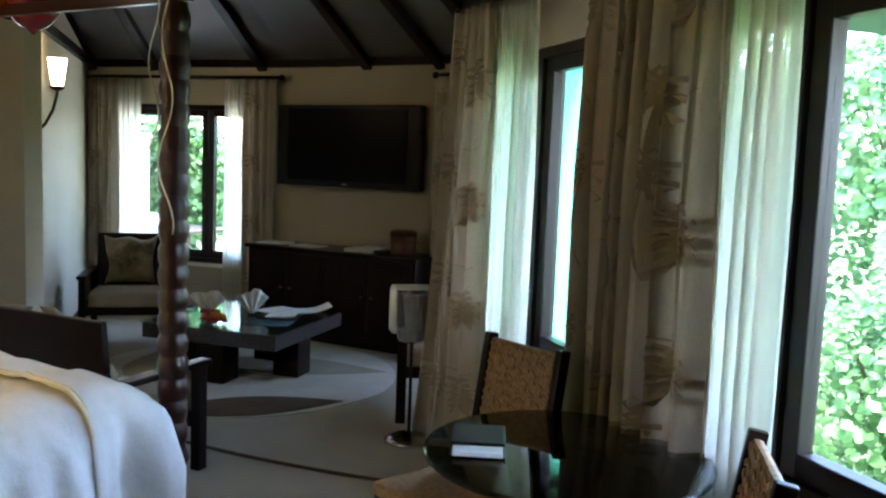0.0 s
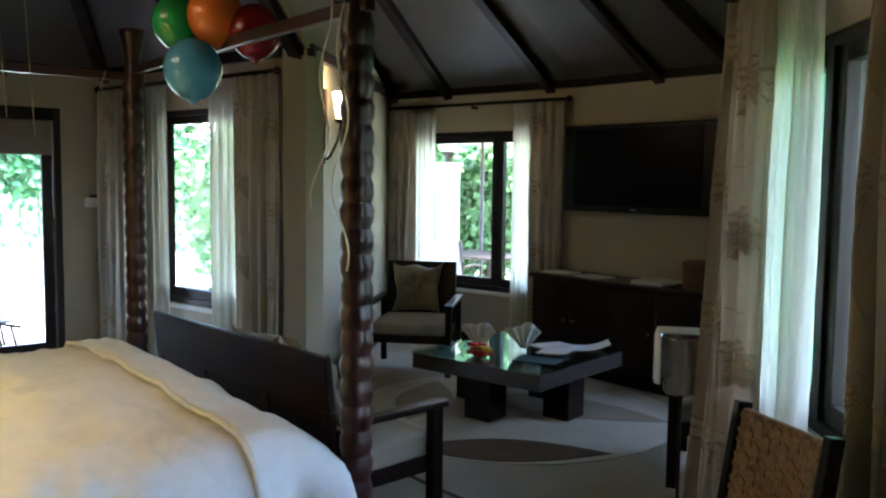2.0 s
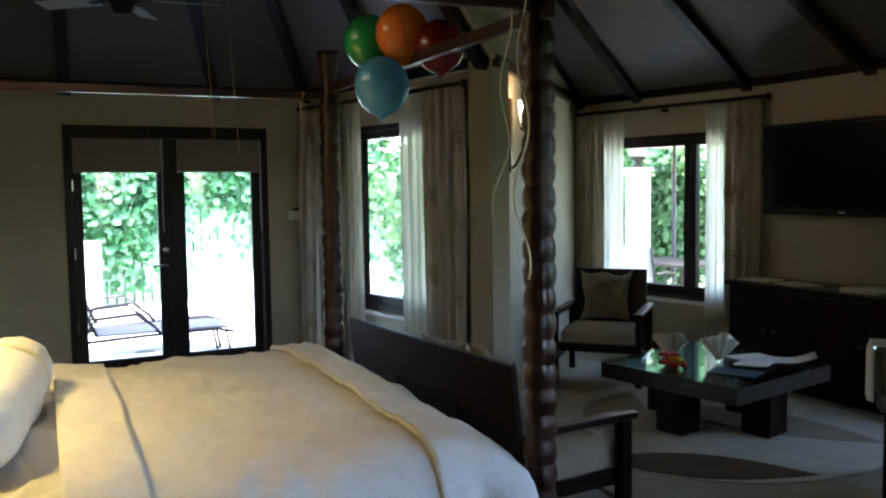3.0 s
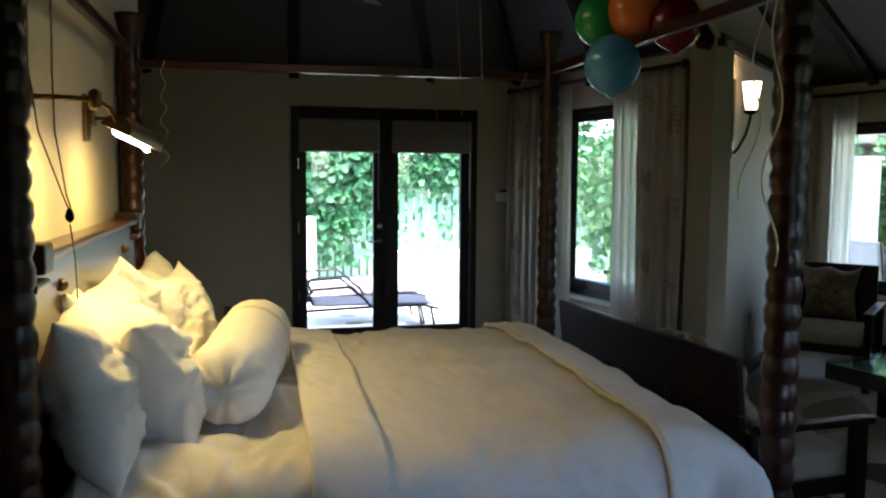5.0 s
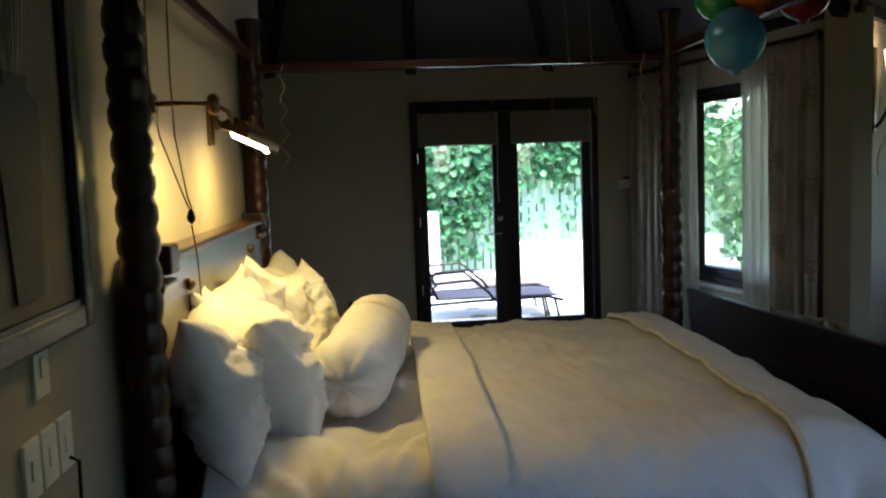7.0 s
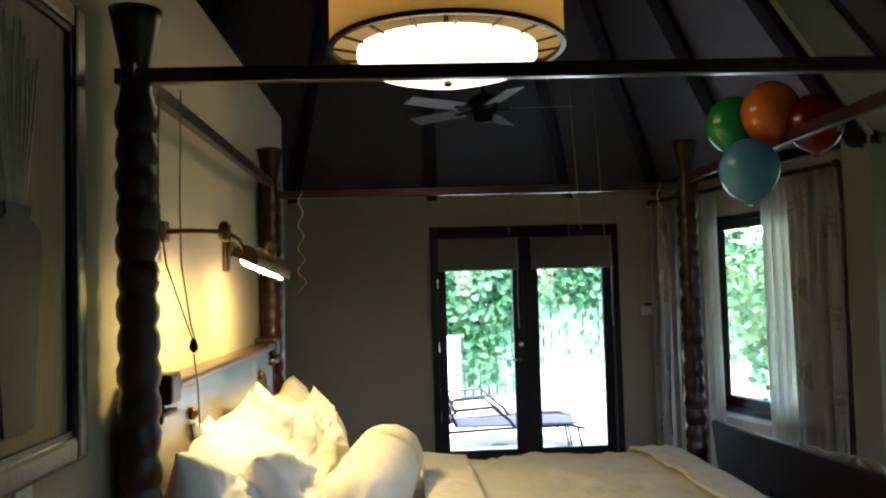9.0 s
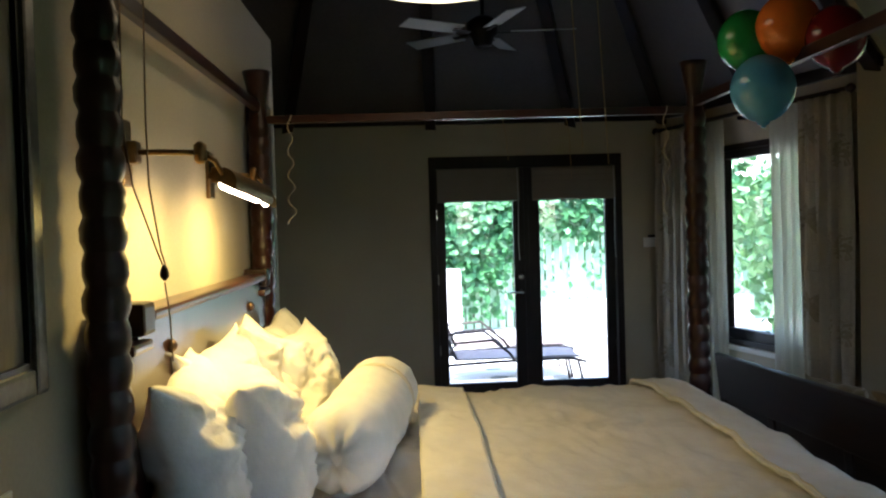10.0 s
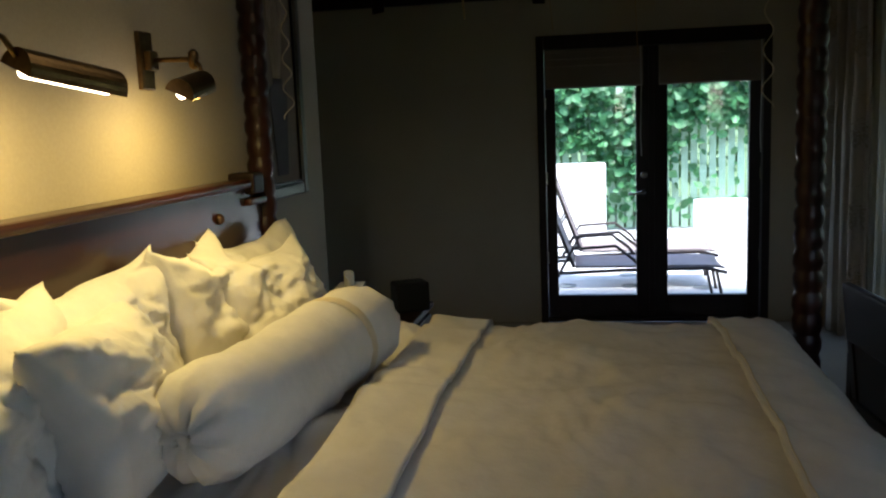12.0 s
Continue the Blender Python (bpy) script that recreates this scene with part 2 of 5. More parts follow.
bm = bmesh.new()
for a, b in zip(OUTLINE, OUTLINE[1:] + OUTLINE[:1]):
    if (a, b) in ((P_NICHE, P_LIV), (P_BAY, P_RIGHT)):
        continue
    tri = [Vector((*a, EAVE)), Vector((*b, EAVE)), APEX]
    out = [APEX + (v - APEX) * 1.03 for v in tri]
    lo, hi = [bm.verts.new(v) for v in out], [bm.verts.new(v + Vector((0, 0, 0.08))) for v in out]
    bm.faces.new(lo[::-1])
    bm.faces.new(hi)
    for i in range(3):
        bm.faces.new((lo[i], lo[(i + 1) % 3], hi[(i + 1) % 3], hi[i]))
setting(part("ceiling", bm, CEILING), "dark boarded cone ceiling rising to one apex", "ceiling")

# unseen outer cone, added to stop light leaking in above the ceiling
HULL = [P_SW, P_DOOR, P_LIV, P_TV, P_TVR, P_BAY, P_RIGHT, P_E, P_SE]
bm = bmesh.new()
rim = [bm.verts.new((APEX.x + (x - APEX.x) * 1.05, APEX.y + (y - APEX.y) * 1.05, EAVE + 0.03)) for x, y in HULL]
tip = bm.verts.new(APEX + Vector((0, 0, 0.45)))
for i in range(len(rim)):
    bm.faces.new((rim[i], rim[(i + 1) % len(rim)], tip))
# wide brim, added to cut the skylight that reaches the windows
brim = [bm.verts.new((APEX.x + (x - APEX.x) * 1.24, APEX.y + (y - APEX.y) * 1.24, EAVE - 0.12)) for x, y in HULL]
for i in range(len(rim)):
    bm.faces.new((brim[i], brim[(i + 1) % len(rim)], rim[(i + 1) % len(rim)], rim[i]))
low = [bm.verts.new(Vector((v.co.x, v.co.y, v.co.z - 0.06))) for v in brim]
inner = [bm.verts.new(Vector((v.co.x, v.co.y, v.co.z - 0.06))) for v in rim]
tip2 = bm.verts.new(APEX + Vector((0, 0, 0.35)))
for i in range(len(rim)):
    j = (i + 1) % len(rim)
    bm.faces.new((inner[j], inner[i], tip2))
    bm.faces.new((inner[i], inner[j], low[j], low[i]))
    bm.faces.new((brim[i], low[i], low[j], brim[j]))
setting(part("roof", bm, CEILING), "unseen dark cone roof added to keep out light, eaves widened against skylight", "roof")


def rafter(x, y, w=0.045, d=0.07):
    p, q = Vector((x, y, EAVE)), APEX
    dirn = (q - p).normalized()
    side = dirn.cross(Vector((0, 0, 1))).normalized()
    up = side.cross(dirn)
    m = Matrix((side, dirn, up)).transposed().to_4x4()
    m.translation = p
    length = (q - p).length - 0.15
    ob = part("rafter", B((-w, w, -0.1, length, -d, 0.005, 0.006)), DARKWOOD_X)
    ob.matrix_world = m
    tagged(ob, "dark stained roof rafter rising to the apex", "rafter", "roof rafters", "structure")


for x, y in ((-6.2, 0.68), (-6.2, 1.87), (-6.2, 3.06), (-6.2, 3.86), (-5.0, 4.12), (-3.85, 4.35), (-5.9, 6.68), (-5.2, 6.82), (-4.05, 7.04), (-2.93, 7.10), (-2.2, 7.08),
             (-1.3, 6.81), (-0.4, 6.5), (-0.924, 4.95), (0.3, 3.85), (1.6, 2.66), (2.86, 1.5), (2.873, 0.2), (2.873, -1.5), (0.9, -1.5), (-0.9, -1.5), (-2.7, -1.5), (-4.5, -1.5), (-6.2, -1.5), (-6.2, -0.5)):
    rafter(x, y)
for a, b in zip(OUTLINE, OUTLINE[1:] + OUTLINE[:1]):
    length = (Vector(b) - Vector(a)).length
    ob = part("wall_plate", B((0.01, length - 0.01, -0.05, -0.002, EAVE - 0.045, EAVE + 0.035, 0.006)), DARKWOOD_X)
    ob.matrix_world = on_wall(a, b)
    setting(ob, "dark wooden plate along the eaves", "trim")
    if (a, b) != (P_SW, P_DOOR):
        ob = part("baseboard", B((0.03, length - 0.03, -0.018, -0.002, 0, 0.1, 0.004)), DARKWOOD_X)
        ob.matrix_world = on_wall(a, b)
        setting(ob, "dark wooden baseboard", "baseboard")

# ---- windows ----


def window(name, p, q, hole, splits, label, glassmat=None, post=0.0):
    u0, u1, z0, z1 = hole
    m = on_wall(p, q)
    w = thing(name, m @ pose((u0 + u1) / 2, 0.0, z0), label, "window", kind="structure")
    a, h = (u1 - u0) / 2, z1 - z0
    f = 0.045
    part("window_frame", B((-a, -a + f, 0.01, 0.13, 0, h, 0.004), (a - f, a, 0.01, 0.13, 0, h, 0.004), (-a + f, a - f, 0.012, 0.13, 0, f, 0.004), (-a + f, a - f, 0.012, 0.13, h - f, h, 0.004)), FRAMEWOOD, w)
    part("window_sill", B((-a - 0.03, a + 0.03, -0.035, 0.0, -0.035, -0.003, 0.005)), EXTERIOR, w, "pale stone sill")
    edges = [-a + f] + [-a + s * 2 * a for s in splits] + [a - f]
    for x in edges[1:-1]:
        if post:
            part("mullion", B((x - post / 2, x + post / 2, 0.014, 0.13, f, h - f, 0.005)), FRAMEWOOD, w)
    for k, (c, d) in enumerate(zip(edges, edges[1:])):
        s = 0.062
        c, d = c + 0.003 + (post / 2 if k else 0), d - 0.003 - (post / 2 if k < len(edges) - 2 else 0)
        part("casement", B((c, c + s, 0.03, 0.09, f, h - f, 0.006), (d - s, d, 0.03, 0.09, f, h - f, 0.006), (c + s, d - s, 0.03, 0.09, f, f + 0.075, 0.006), (c + s, d - s, 0.03, 0.09, h - f - s, h - f, 0.006)), FRAMEWOOD, w)
        pane = part("pane", B((c + s, d - s, 0.055, 0.061, f + 0.075, h - f - s)), glassmat or CLEAR, w)
        pane.visible_shadow = False
    if len(edges) > 2:
        x = edges[1] - 0.035
        bm = B((x - 0.008, x + 0.008, 0.012, 0.03, h * 0.42, h * 0.42 + 0.06, 0.003))
        tube(bm, [(x, 0.012, h * 0.42 + 0.05), (x, -0.012, h * 0.42 + 0.04), (x, -0.012, h * 0.42 - 0.07)], 0.005)
        part("handle", bm, BRONZE, w)
    return w


window("window_1", P_LIV, P_TV, W1_U, (0.645,), "dark wooden two-light casement window")
window("window_2", P_DOOR, P_NICHE, W2_U, (), "dark wooden narrow casement window")
window("window_3", P_TVR, P_BAY, W3_U, (0.5,), "dark wooden casement window")
window("window_4", P_RIGHT, P_E, WG_U, (0.515,), "dark wooden casement window facing a green wall", post=0.05)
window("window_5", P_RIGHT, P_E, WB_U, (0.39,), "wide dark wooden casement window facing the garden", post=0.02)


def french_door():
    m = on_wall(P_SW, P_DOOR)
    d = thing("door_1", m @ pose(sum(DOOR_U) / 2, 0, 0), "dark wooden double glazed french door, closed", "door", kind="structure")
    a, h = (DOOR_U[1] - DOOR_U[0]) / 2, 2.13
    part("door_frame", B((-a, -a + 0.055, -0.02, 0.14, 0, h, 0.005), (a - 0.055, a, -0.02, 0.14, 0, h, 0.005), (-a + 0.055, a - 0.055, -0.018, 0.14, h - 0.1, h, 0.005), (-a + 0.055, a - 0.055, 0.0, 0.14, 0, 0.03, 0.004)), FRAMEWOOD, d)
    for s in (-1, 1):
        c, e = sorted((s * 0.0, s * (a - 0.058)))
        ci, ei = (0.075, 0.112) if s < 0 else (0.115, 0.082)
        leaf = part("door_leaf", B((c, c + ci, 0.03, 0.075, 0.03, h - 0.1, 0.005), (e - ei, e, 0.03, 0.075, 0.03, h - 0.1, 0.005), (c + ci, e - ei, 0.03, 0.075, 0.03, 0.2, 0.005), (c + ci, e - ei, 0.03, 0.075, h - 0.22, h - 0.1, 0.005)), FRAMEWOOD, d)
        pane = part("pane", B((c + ci, e - ei, 0.05, 0.056, 0.2, h - 0.22)), CLEAR, leaf)
        pane.visible_shadow = False
        if s < 0:
            bm = bmesh.new()
            lathe(bm, [(0.026, 0), (0.026, 0.008), (0.012, 0.012), (0.010, 0.05)], 16, pose(-0.055, 0.03, 0.97, 90))
            tube(bm, [(-0.055, -0.02, 0.97), (-0.08, -0.026, 0.97), (-0.17, -0.024, 0.966)], 0.009)
            part("door_handle", bm, CHROME, leaf, "polished steel lever handle", True)
            bm = bmesh.new()
            lathe(bm, [(0.027, 0), (0.027, 0.01), (0.02, 0.016)], 16, pose(-0.055, 0.03, 1.1, 90))
            part("deadbolt", bm, CHROME, leaf, "round steel deadbolt", True)
    part("astragal", B((-0.02, 0.02, 0.018, 0.0295, 0.03, h - 0.1, 0.004)), FRAMEWOOD, d)
    for s in (-1, 1):
        for z in (0.45, 1.05, 1.6):
            part("hinge", B((s * (a - 0.056) - 0.012, s * (a - 0.056) + 0.012, 0.012, 0.03, z, z + 0.09, 0.003)), CHROME, d)
    return d


french_door()
# fill lamp added to the skylight, in the wide window's unseen part beside the dining table
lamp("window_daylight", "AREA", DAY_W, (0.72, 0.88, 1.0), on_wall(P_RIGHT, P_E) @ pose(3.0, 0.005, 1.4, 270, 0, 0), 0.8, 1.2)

# ---- the bed ----
BX0, BX1, BY0, BY1, RAIL = -3.05, -1.0, 0.80, 2.85, 2.11
BCX = (BX0 + BX1) / 2


done = so_far()


def bed():
    b = thing("four_poster_bed", pose(BCX, (BY0 + BY1) / 2, 0), "carved mahogany four-poster bed with open canopy frame", "bed")
    hx, hy = (BX1 - BX0) / 2, (BY1 - BY0) / 2
    prof = [(0.05, 0.0), (0.058, 0.03), (0.05, 0.06), (0.052, 0.5), (0.062, 0.53), (0.048, 0.56)]
    z = 0.58
    while z < RAIL - 0.12:
        prof += [(0.0445, z), (0.052, z + 0.022), (0.0525, z + 0.052), (0.045, z + 0.074)]
        z += 0.078
    prof += [(0.045, RAIL - 0.05), (0.04, RAIL - 0.03), (0.036, RAIL + 0.02), (0.042, RAIL + 0.06), (0.060, RAIL + 0.155), (0.066, RAIL + 0.18), (0.05, RAIL + 0.185)]
    first = None
    for sx in (-1, 1):
        for sy in (-1, 1):
            bm = bmesh.new()
            lathe(bm, prof, 12)
            # shallow facets cut into each bead, alternating round the post
            for v in bm.verts:
                if 0.58 < v.co.z < RAIL - 0.1:
                    k = 1 + 0.03 * math.sin(4 * math.atan2(v.co.y, v.co.x) + v.co.z * 40)
                    v.co.x, v.co.y = v.co.x * k, v.co.y * k
            post = part("post", bm, REDWOOD, b, "carved beaded mahogany post with flared finial", True)
            post.location = (sx * hx, sy * hy, 0)
    for sy in (-1, 1):
        part("canopy_rail", B((-hx - 0.07, hx + 0.07, sy * hy - 0.016, sy * hy + 0.016, RAIL - 0.02 - 0.012 * sy, RAIL + 0.022 - 0.012 * sy, 0.004)), REDWOOD_X, b)
    for sx in (-1, 1):
        part("canopy_rail", B((sx * hx - 0.016, sx * hx + 0.016, -hy - 0.05, hy + 0.05, RAIL - 0.034 + 0.030 * sx, RAIL + 0.004 + 0.030 * sx, 0.004)), REDWOOD_X, b)
        part("side_rail", B((sx * (hx - 0.11) - 0.02, sx * (hx - 0.11) + 0.02, -hy + 0.05, hy - 0.05, 0.22, 0.40, 0.008)), REDWOOD_X, b)
    part("foot_rail", B((-hx + 0.05, hx - 0.05, hy - 0.02, hy + 0.02, 0.22, 0.40, 0.008)), REDWOOD_X, b)
    y = -hy
    part("headboard", B((-hx + 0.05, hx - 0.05, y - 0.028, y + 0.012, 0.25, 1.26), (-hx + 0.17, hx - 0.17, y - 0.028, y + 0.012, 1.26, 1.33)), REDWOOD_X, b, "polished mahogany headboard panel")
    part("headboard_cap", B((-hx + 0.205, hx - 0.205, y - 0.05, y + 0.045, 1.331, 1.362, 0.012)), REDWOOD_X, b, "moulded mahogany top rail")
    for sx in (-1, 1):
        part("headboard_shoulder", B((*sorted((sx * (hx - 0.20), sx * (hx - 0.10))), y - 0.055, y + 0.05, 1.305, 1.385, 0.012)), DARKWOOD, b)
        part("headboard_step", B((*sorted((sx * (hx - 0.21), sx * (hx - 0.055))), y - 0.045, y + 0.04, 1.262, 1.29, 0.01)), REDWOOD_X, b)
        bm = bmesh.new()
        lathe(bm, [(0.018, 0), (0.02, 0.008), (0.012, 0.018), (0.004, 0.022)], 14, pose(sx * 0.585, y + 0.012, 1.24, -90))
        part("knob", bm, BRONZE, b, "small dark wooden knob", True)
    part("bed_base", B((-hx + 0.14, hx - 0.14, -hy + 0.06, hy - 0.06, 0.2, 0.44, 0.02)), BLACK, b, "dark fabric box base")
    part("mattress", B((-hx + 0.09, hx - 0.09, -hy + 0.05, hy - 0.06, 0.441, 0.735, 0.05)), LINEN, b, "white quilted mattress")
    return b


bed()
TOP = 0.765
PIPING = material("straw_piping", (0.68, 0.60, 0.44), (0.62, 0.53, 0.38), 0.8, scale=20, fine=90, bump=0.1)


def cover(name, xa, xb, ya, yb, lift, over, foot, mat, label, seed, puff=0.02, nx=120, ny=90, skew=0.0, seam=0.0):
    """A bed cover that lies on the mattress between xa..xb and ya..yb and hangs by over at the sides and foot at the end."""
    bx0, bx1 = BX0 - 0.01, BX1 + 0.005
    r = 0.13

    def fold(s, edge, sign):
        """Distance s past the edge laid over a rounded brim: offset outward and drop."""
        if s <= 0:
            return s, 0.0
        arc = r * math.pi / 2
        if s < arc:
            return r * math.sin(s / r), r * (1 - math.cos(s / r))
        return r + (s - arc) * 0.10, r + (s - arc) * 0.99

    def f(i, j):
        width = (bx1 - bx0) - 2 * r
        sx = -over + i * (width + 2 * over)
        sy = j * ((yb - ya) + foot)
        y_edge = yb - ya
        if sx < 0:
            o, dropx = fold(-sx, 0, 0)
            x = bx0 + r - o - 0.4 * lift * min(1.0, dropx / r)
        elif sx > width:
            o, dropx = fold(sx - width, 0, 0)
            x = bx1 - r + o + 0.4 * lift * min(1.0, dropx / r)
        else:
            x, dropx = bx0 + r + sx, 0.0
        sk = skew * (x - BX0) / 2.05 * (1 - j)
        if sy > y_edge:
            o, dropy = fold(sy - y_edge, 0, 0)
            y = yb + o + 0.5 * lift * min(1.0, dropy / r)
        else:
            y, dropy = ya + sy + sk, 0.0
        drop = max(dropx, dropy)
        z = TOP + lift - drop
        n1 = noise.noise(Vector((x * 2.3, y * 2.3, seed)))
        n2 = noise.noise(Vector((x * 6.0, y * 3.0, seed + 9)))
        if drop < 0.08:
            dome = 0.03 * (1 - ((x - BCX) / 1.05) ** 2)
            n3 = abs(noise.noise(Vector((x * 7.0 + 3 * n1, y * 9.0 + 2 * n2, seed + 4)))) - 1.1 * abs(noise.noise(Vector((x * 4.0 + y * 6 + 4 * n1, y * 3.0 - x * 2, seed + 2))))
            calm = min(1.0, max(0.4, (1.60 - y) / 0.14)) if name == "bed_sheet" else 1.0
            z += dome - 0.006 + (puff * n1 + 0.5 * puff * n2 + 0.7 * puff * n3) * calm
        else:
            w = min(1.0, (drop - 0.05) / 0.25)
            along = y if dropx >= dropy else x
            swing = w * (0.005 + 0.045 * math.sin(along * 12 + 2.6 * math.sin(along * 5 + seed)) + 0.05 * n1 + 0.018 * math.sin(along * 37 + 9 * n1 + seed) - 0.05 * abs(noise.noise(Vector((along * 5.5, drop * 1.6, seed + 6)))) - 0.035 * abs(noise.noise(Vector((along * 11.0 + 1.5 * n1, drop * 2.2, seed + 1)))))
            if dropx >= dropy:
                x += swing * (1 if sx > 0 else -1)
            if dropy > 0.05:
                y += swing * 0.6
        return Vector((x, y, max(z, 0.015 + 0.01 * n1)))
    ob = sheet(f, nx, ny, mat, name, None, 0.012)
    if seam:
        bm = bmesh.new()
        tube(bm, [f(k / 120, seam) + Vector((0, 0, 0.008)) for k in range(121)], 0.002, 6)
        part("piping", bm, PIPING, ob, "straw coloured piping along the edge", True)
    return tagged(ob, label, "bedding")


cover("bed_sheet", 0, 0, 0.90, 1.66, 0.0, 0.66, 0.0, LINEN, "white cotton sheet over the mattress", 3.0, 0.060, 150, 90)
cover("duvet", 0, 0, 1.50, 2.62, 0.022, 0.84, 0.30, LINEN, "rumpled white duvet hanging over the bed side", 5.0, 0.026)
cover("duvet_fold", 0, 0, 1.50, 1.71, 0.044, 0.82, 0.0, LINEN, "turned down band of white duvet", 5.0, 0.026, 120, 18, 0.0, 0.0)
cover("foot_throw", 0, 0, 2.50, 2.64, 0.050, 0.84, 0.32, LINEN, "white throw folded over the bed foot", 5.0, 0.026, 120, 36, 0.0, 0.03)


def pillow(name, w, h, t, x, y, z, lean, turn, seed, label, category="pillow"):
    bm = bmesh.new()
    n = 40
    rim = {}
    for side in (1, -1):
        g = []
        for i in range(n + 1):
            row = []
            for j in range(n + 1):
                u, v = 2 * i / n - 1, 2 * j / n - 1
                edge = i in (0, n) or j in (0, n)
                if edge and (i, j) in rim:
                    row.append(rim[i, j])
                    continue
                k = max(0.0, (1 - abs(u) ** 3.0)) ** 0.6 * max(0.0, (1 - abs(v) ** 3.0)) ** 0.6
                q = Vector((u * 2.4, v * 2.4, seed + side))
                wr = 0.035 * noise.noise(q) + 0.025 * abs(noise.noise(q * 2.7)) - 0.03 * abs(noise.noise(Vector((q.x * 3.1 + 2 * noise.noise(q * 1.5), q.y * 1.7, seed)))) - 0.012 * abs(noise.noise(q * 4.5))
                sag = 0.03 * noise.noise(Vector((u * 1.5, v * 1.5, seed + 7)))
                px, pz = u * w / 2 * (0.88 + 0.16 * abs(v) ** 3), v * h / 2 * (0.87 + 0.19 * abs(u) ** 3)
                vert = bm.verts.new((px + sag, side * t / 2 * k + wr * k + 0.028 * noise.noise(Vector((u * 2.2, v * 2.2, seed + 3))), pz + h * 0.46 + sag * (v + 1)))
                if edge:
                    rim[i, j] = vert
                row.append(vert)
            g.append(row)
        for i in range(n):
            for j in range(n):
                f = (g[i][j], g[i + 1][j], g[i + 1][j + 1], g[i][j + 1])
                bm.faces.new(f if side < 0 else f[::-1])
    ob = part(name, bm, PILLOWCASE, smooth=True)
    ob.matrix_world = pose(x, y, z, lean, 0, turn)
    return tagged(ob, label, category)


for k, (x, y, w, h, lean, turn, seed) in enumerate([(-1.35, 0.97, 0.60, 0.46, 15, 6, 1.0), (-1.73, 0.94, 0.60, 0.48, 12, -6, 2.3), (-1.55, 1.12, 0.58, 0.44, 20, 12, 3.1),
                                                    (-2.70, 0.97, 0.60, 0.46, 14, -8, 4.7), (-2.27, 0.95, 0.58, 0.48, 12, 10, 5.2), (-2.45, 1.11, 0.56, 0.44, 20, -12, 6.6)]):
    pillow("pillow", w, h, 0.24, x, y, TOP - 0.01, lean, turn, seed, "plump white cotton pillow standing against the headboard" if k % 3 < 2 else "white cotton pillow leaning on other pillows")


def bolster():
    p, q, r = Vector((-1.47, 1.27, 0)), Vector((-2.44, 1.37, 0)), 0.135
    length = (q - p).length
    prof = [(0.02, -0.05), (0.07, -0.045), (0.112, -0.02), (0.135, 0.04)] + [(r + 0.004 * math.sin(i * 2.1), 0.04 + (length - 0.08) * i / 14) for i in range(1, 14)] + [(0.135, length - 0.04), (0.112, length + 0.02), (0.07, length + 0.045), (0.02, length + 0.05)]
    bm = bmesh.new()
    lathe(bm, prof, 28)
    for v in bm.verts:
        n = noise.noise(v.co * 5) * 0.014 + noise.noise(v.co * 14) * 0.006
        v.co.x, v.co.y = v.co.x * (1 + n / r), v.co.y * (1 + n / r)
        if abs(v.co.z - length / 2) > length / 2 - 0.1:
            a = math.atan2(v.co.y, v.co.x)
            v.co.z += 0.012 * math.sin(a * 11)
    m = (q - p).to_track_quat("Z", "Y").to_matrix().to_4x4()
    m.translation = p + Vector((0, 0, TOP + r + 0.01))
    ob = part("bolster", bm, PILLOWCASE, smooth=True)
    ob.matrix_world = m
    bm = bmesh.new()
    lathe(bm, [(r + 0.004, length * 0.70), (r + 0.009, length * 0.705), (r + 0.009, length * 0.735), (r + 0.004, length * 0.74)], 28, cap=False)
    part("trim_band", bm, PIPING, ob, "straw coloured trim band", True)
    return tagged(ob, "round white bolster pillow lying across the bed", "pillow")


bolster()
square_to_bed(done)

# ---- curtains ----
PRINTED = material("printed_curtain_cloth", (0.60, 0.525, 0.425), (0.50, 0.43, 0.345), 0.9, scale=5, fine=150, bump=0.12, trans=0.4, spec=0.1, stretch=(1, 1, 0.35))
PRINT = material("brown_palm_print", (0.45, 0.38, 0.29), (0.36, 0.30, 0.22), 0.9, scale=30, fine=150, bump=0.05, spec=0.1)


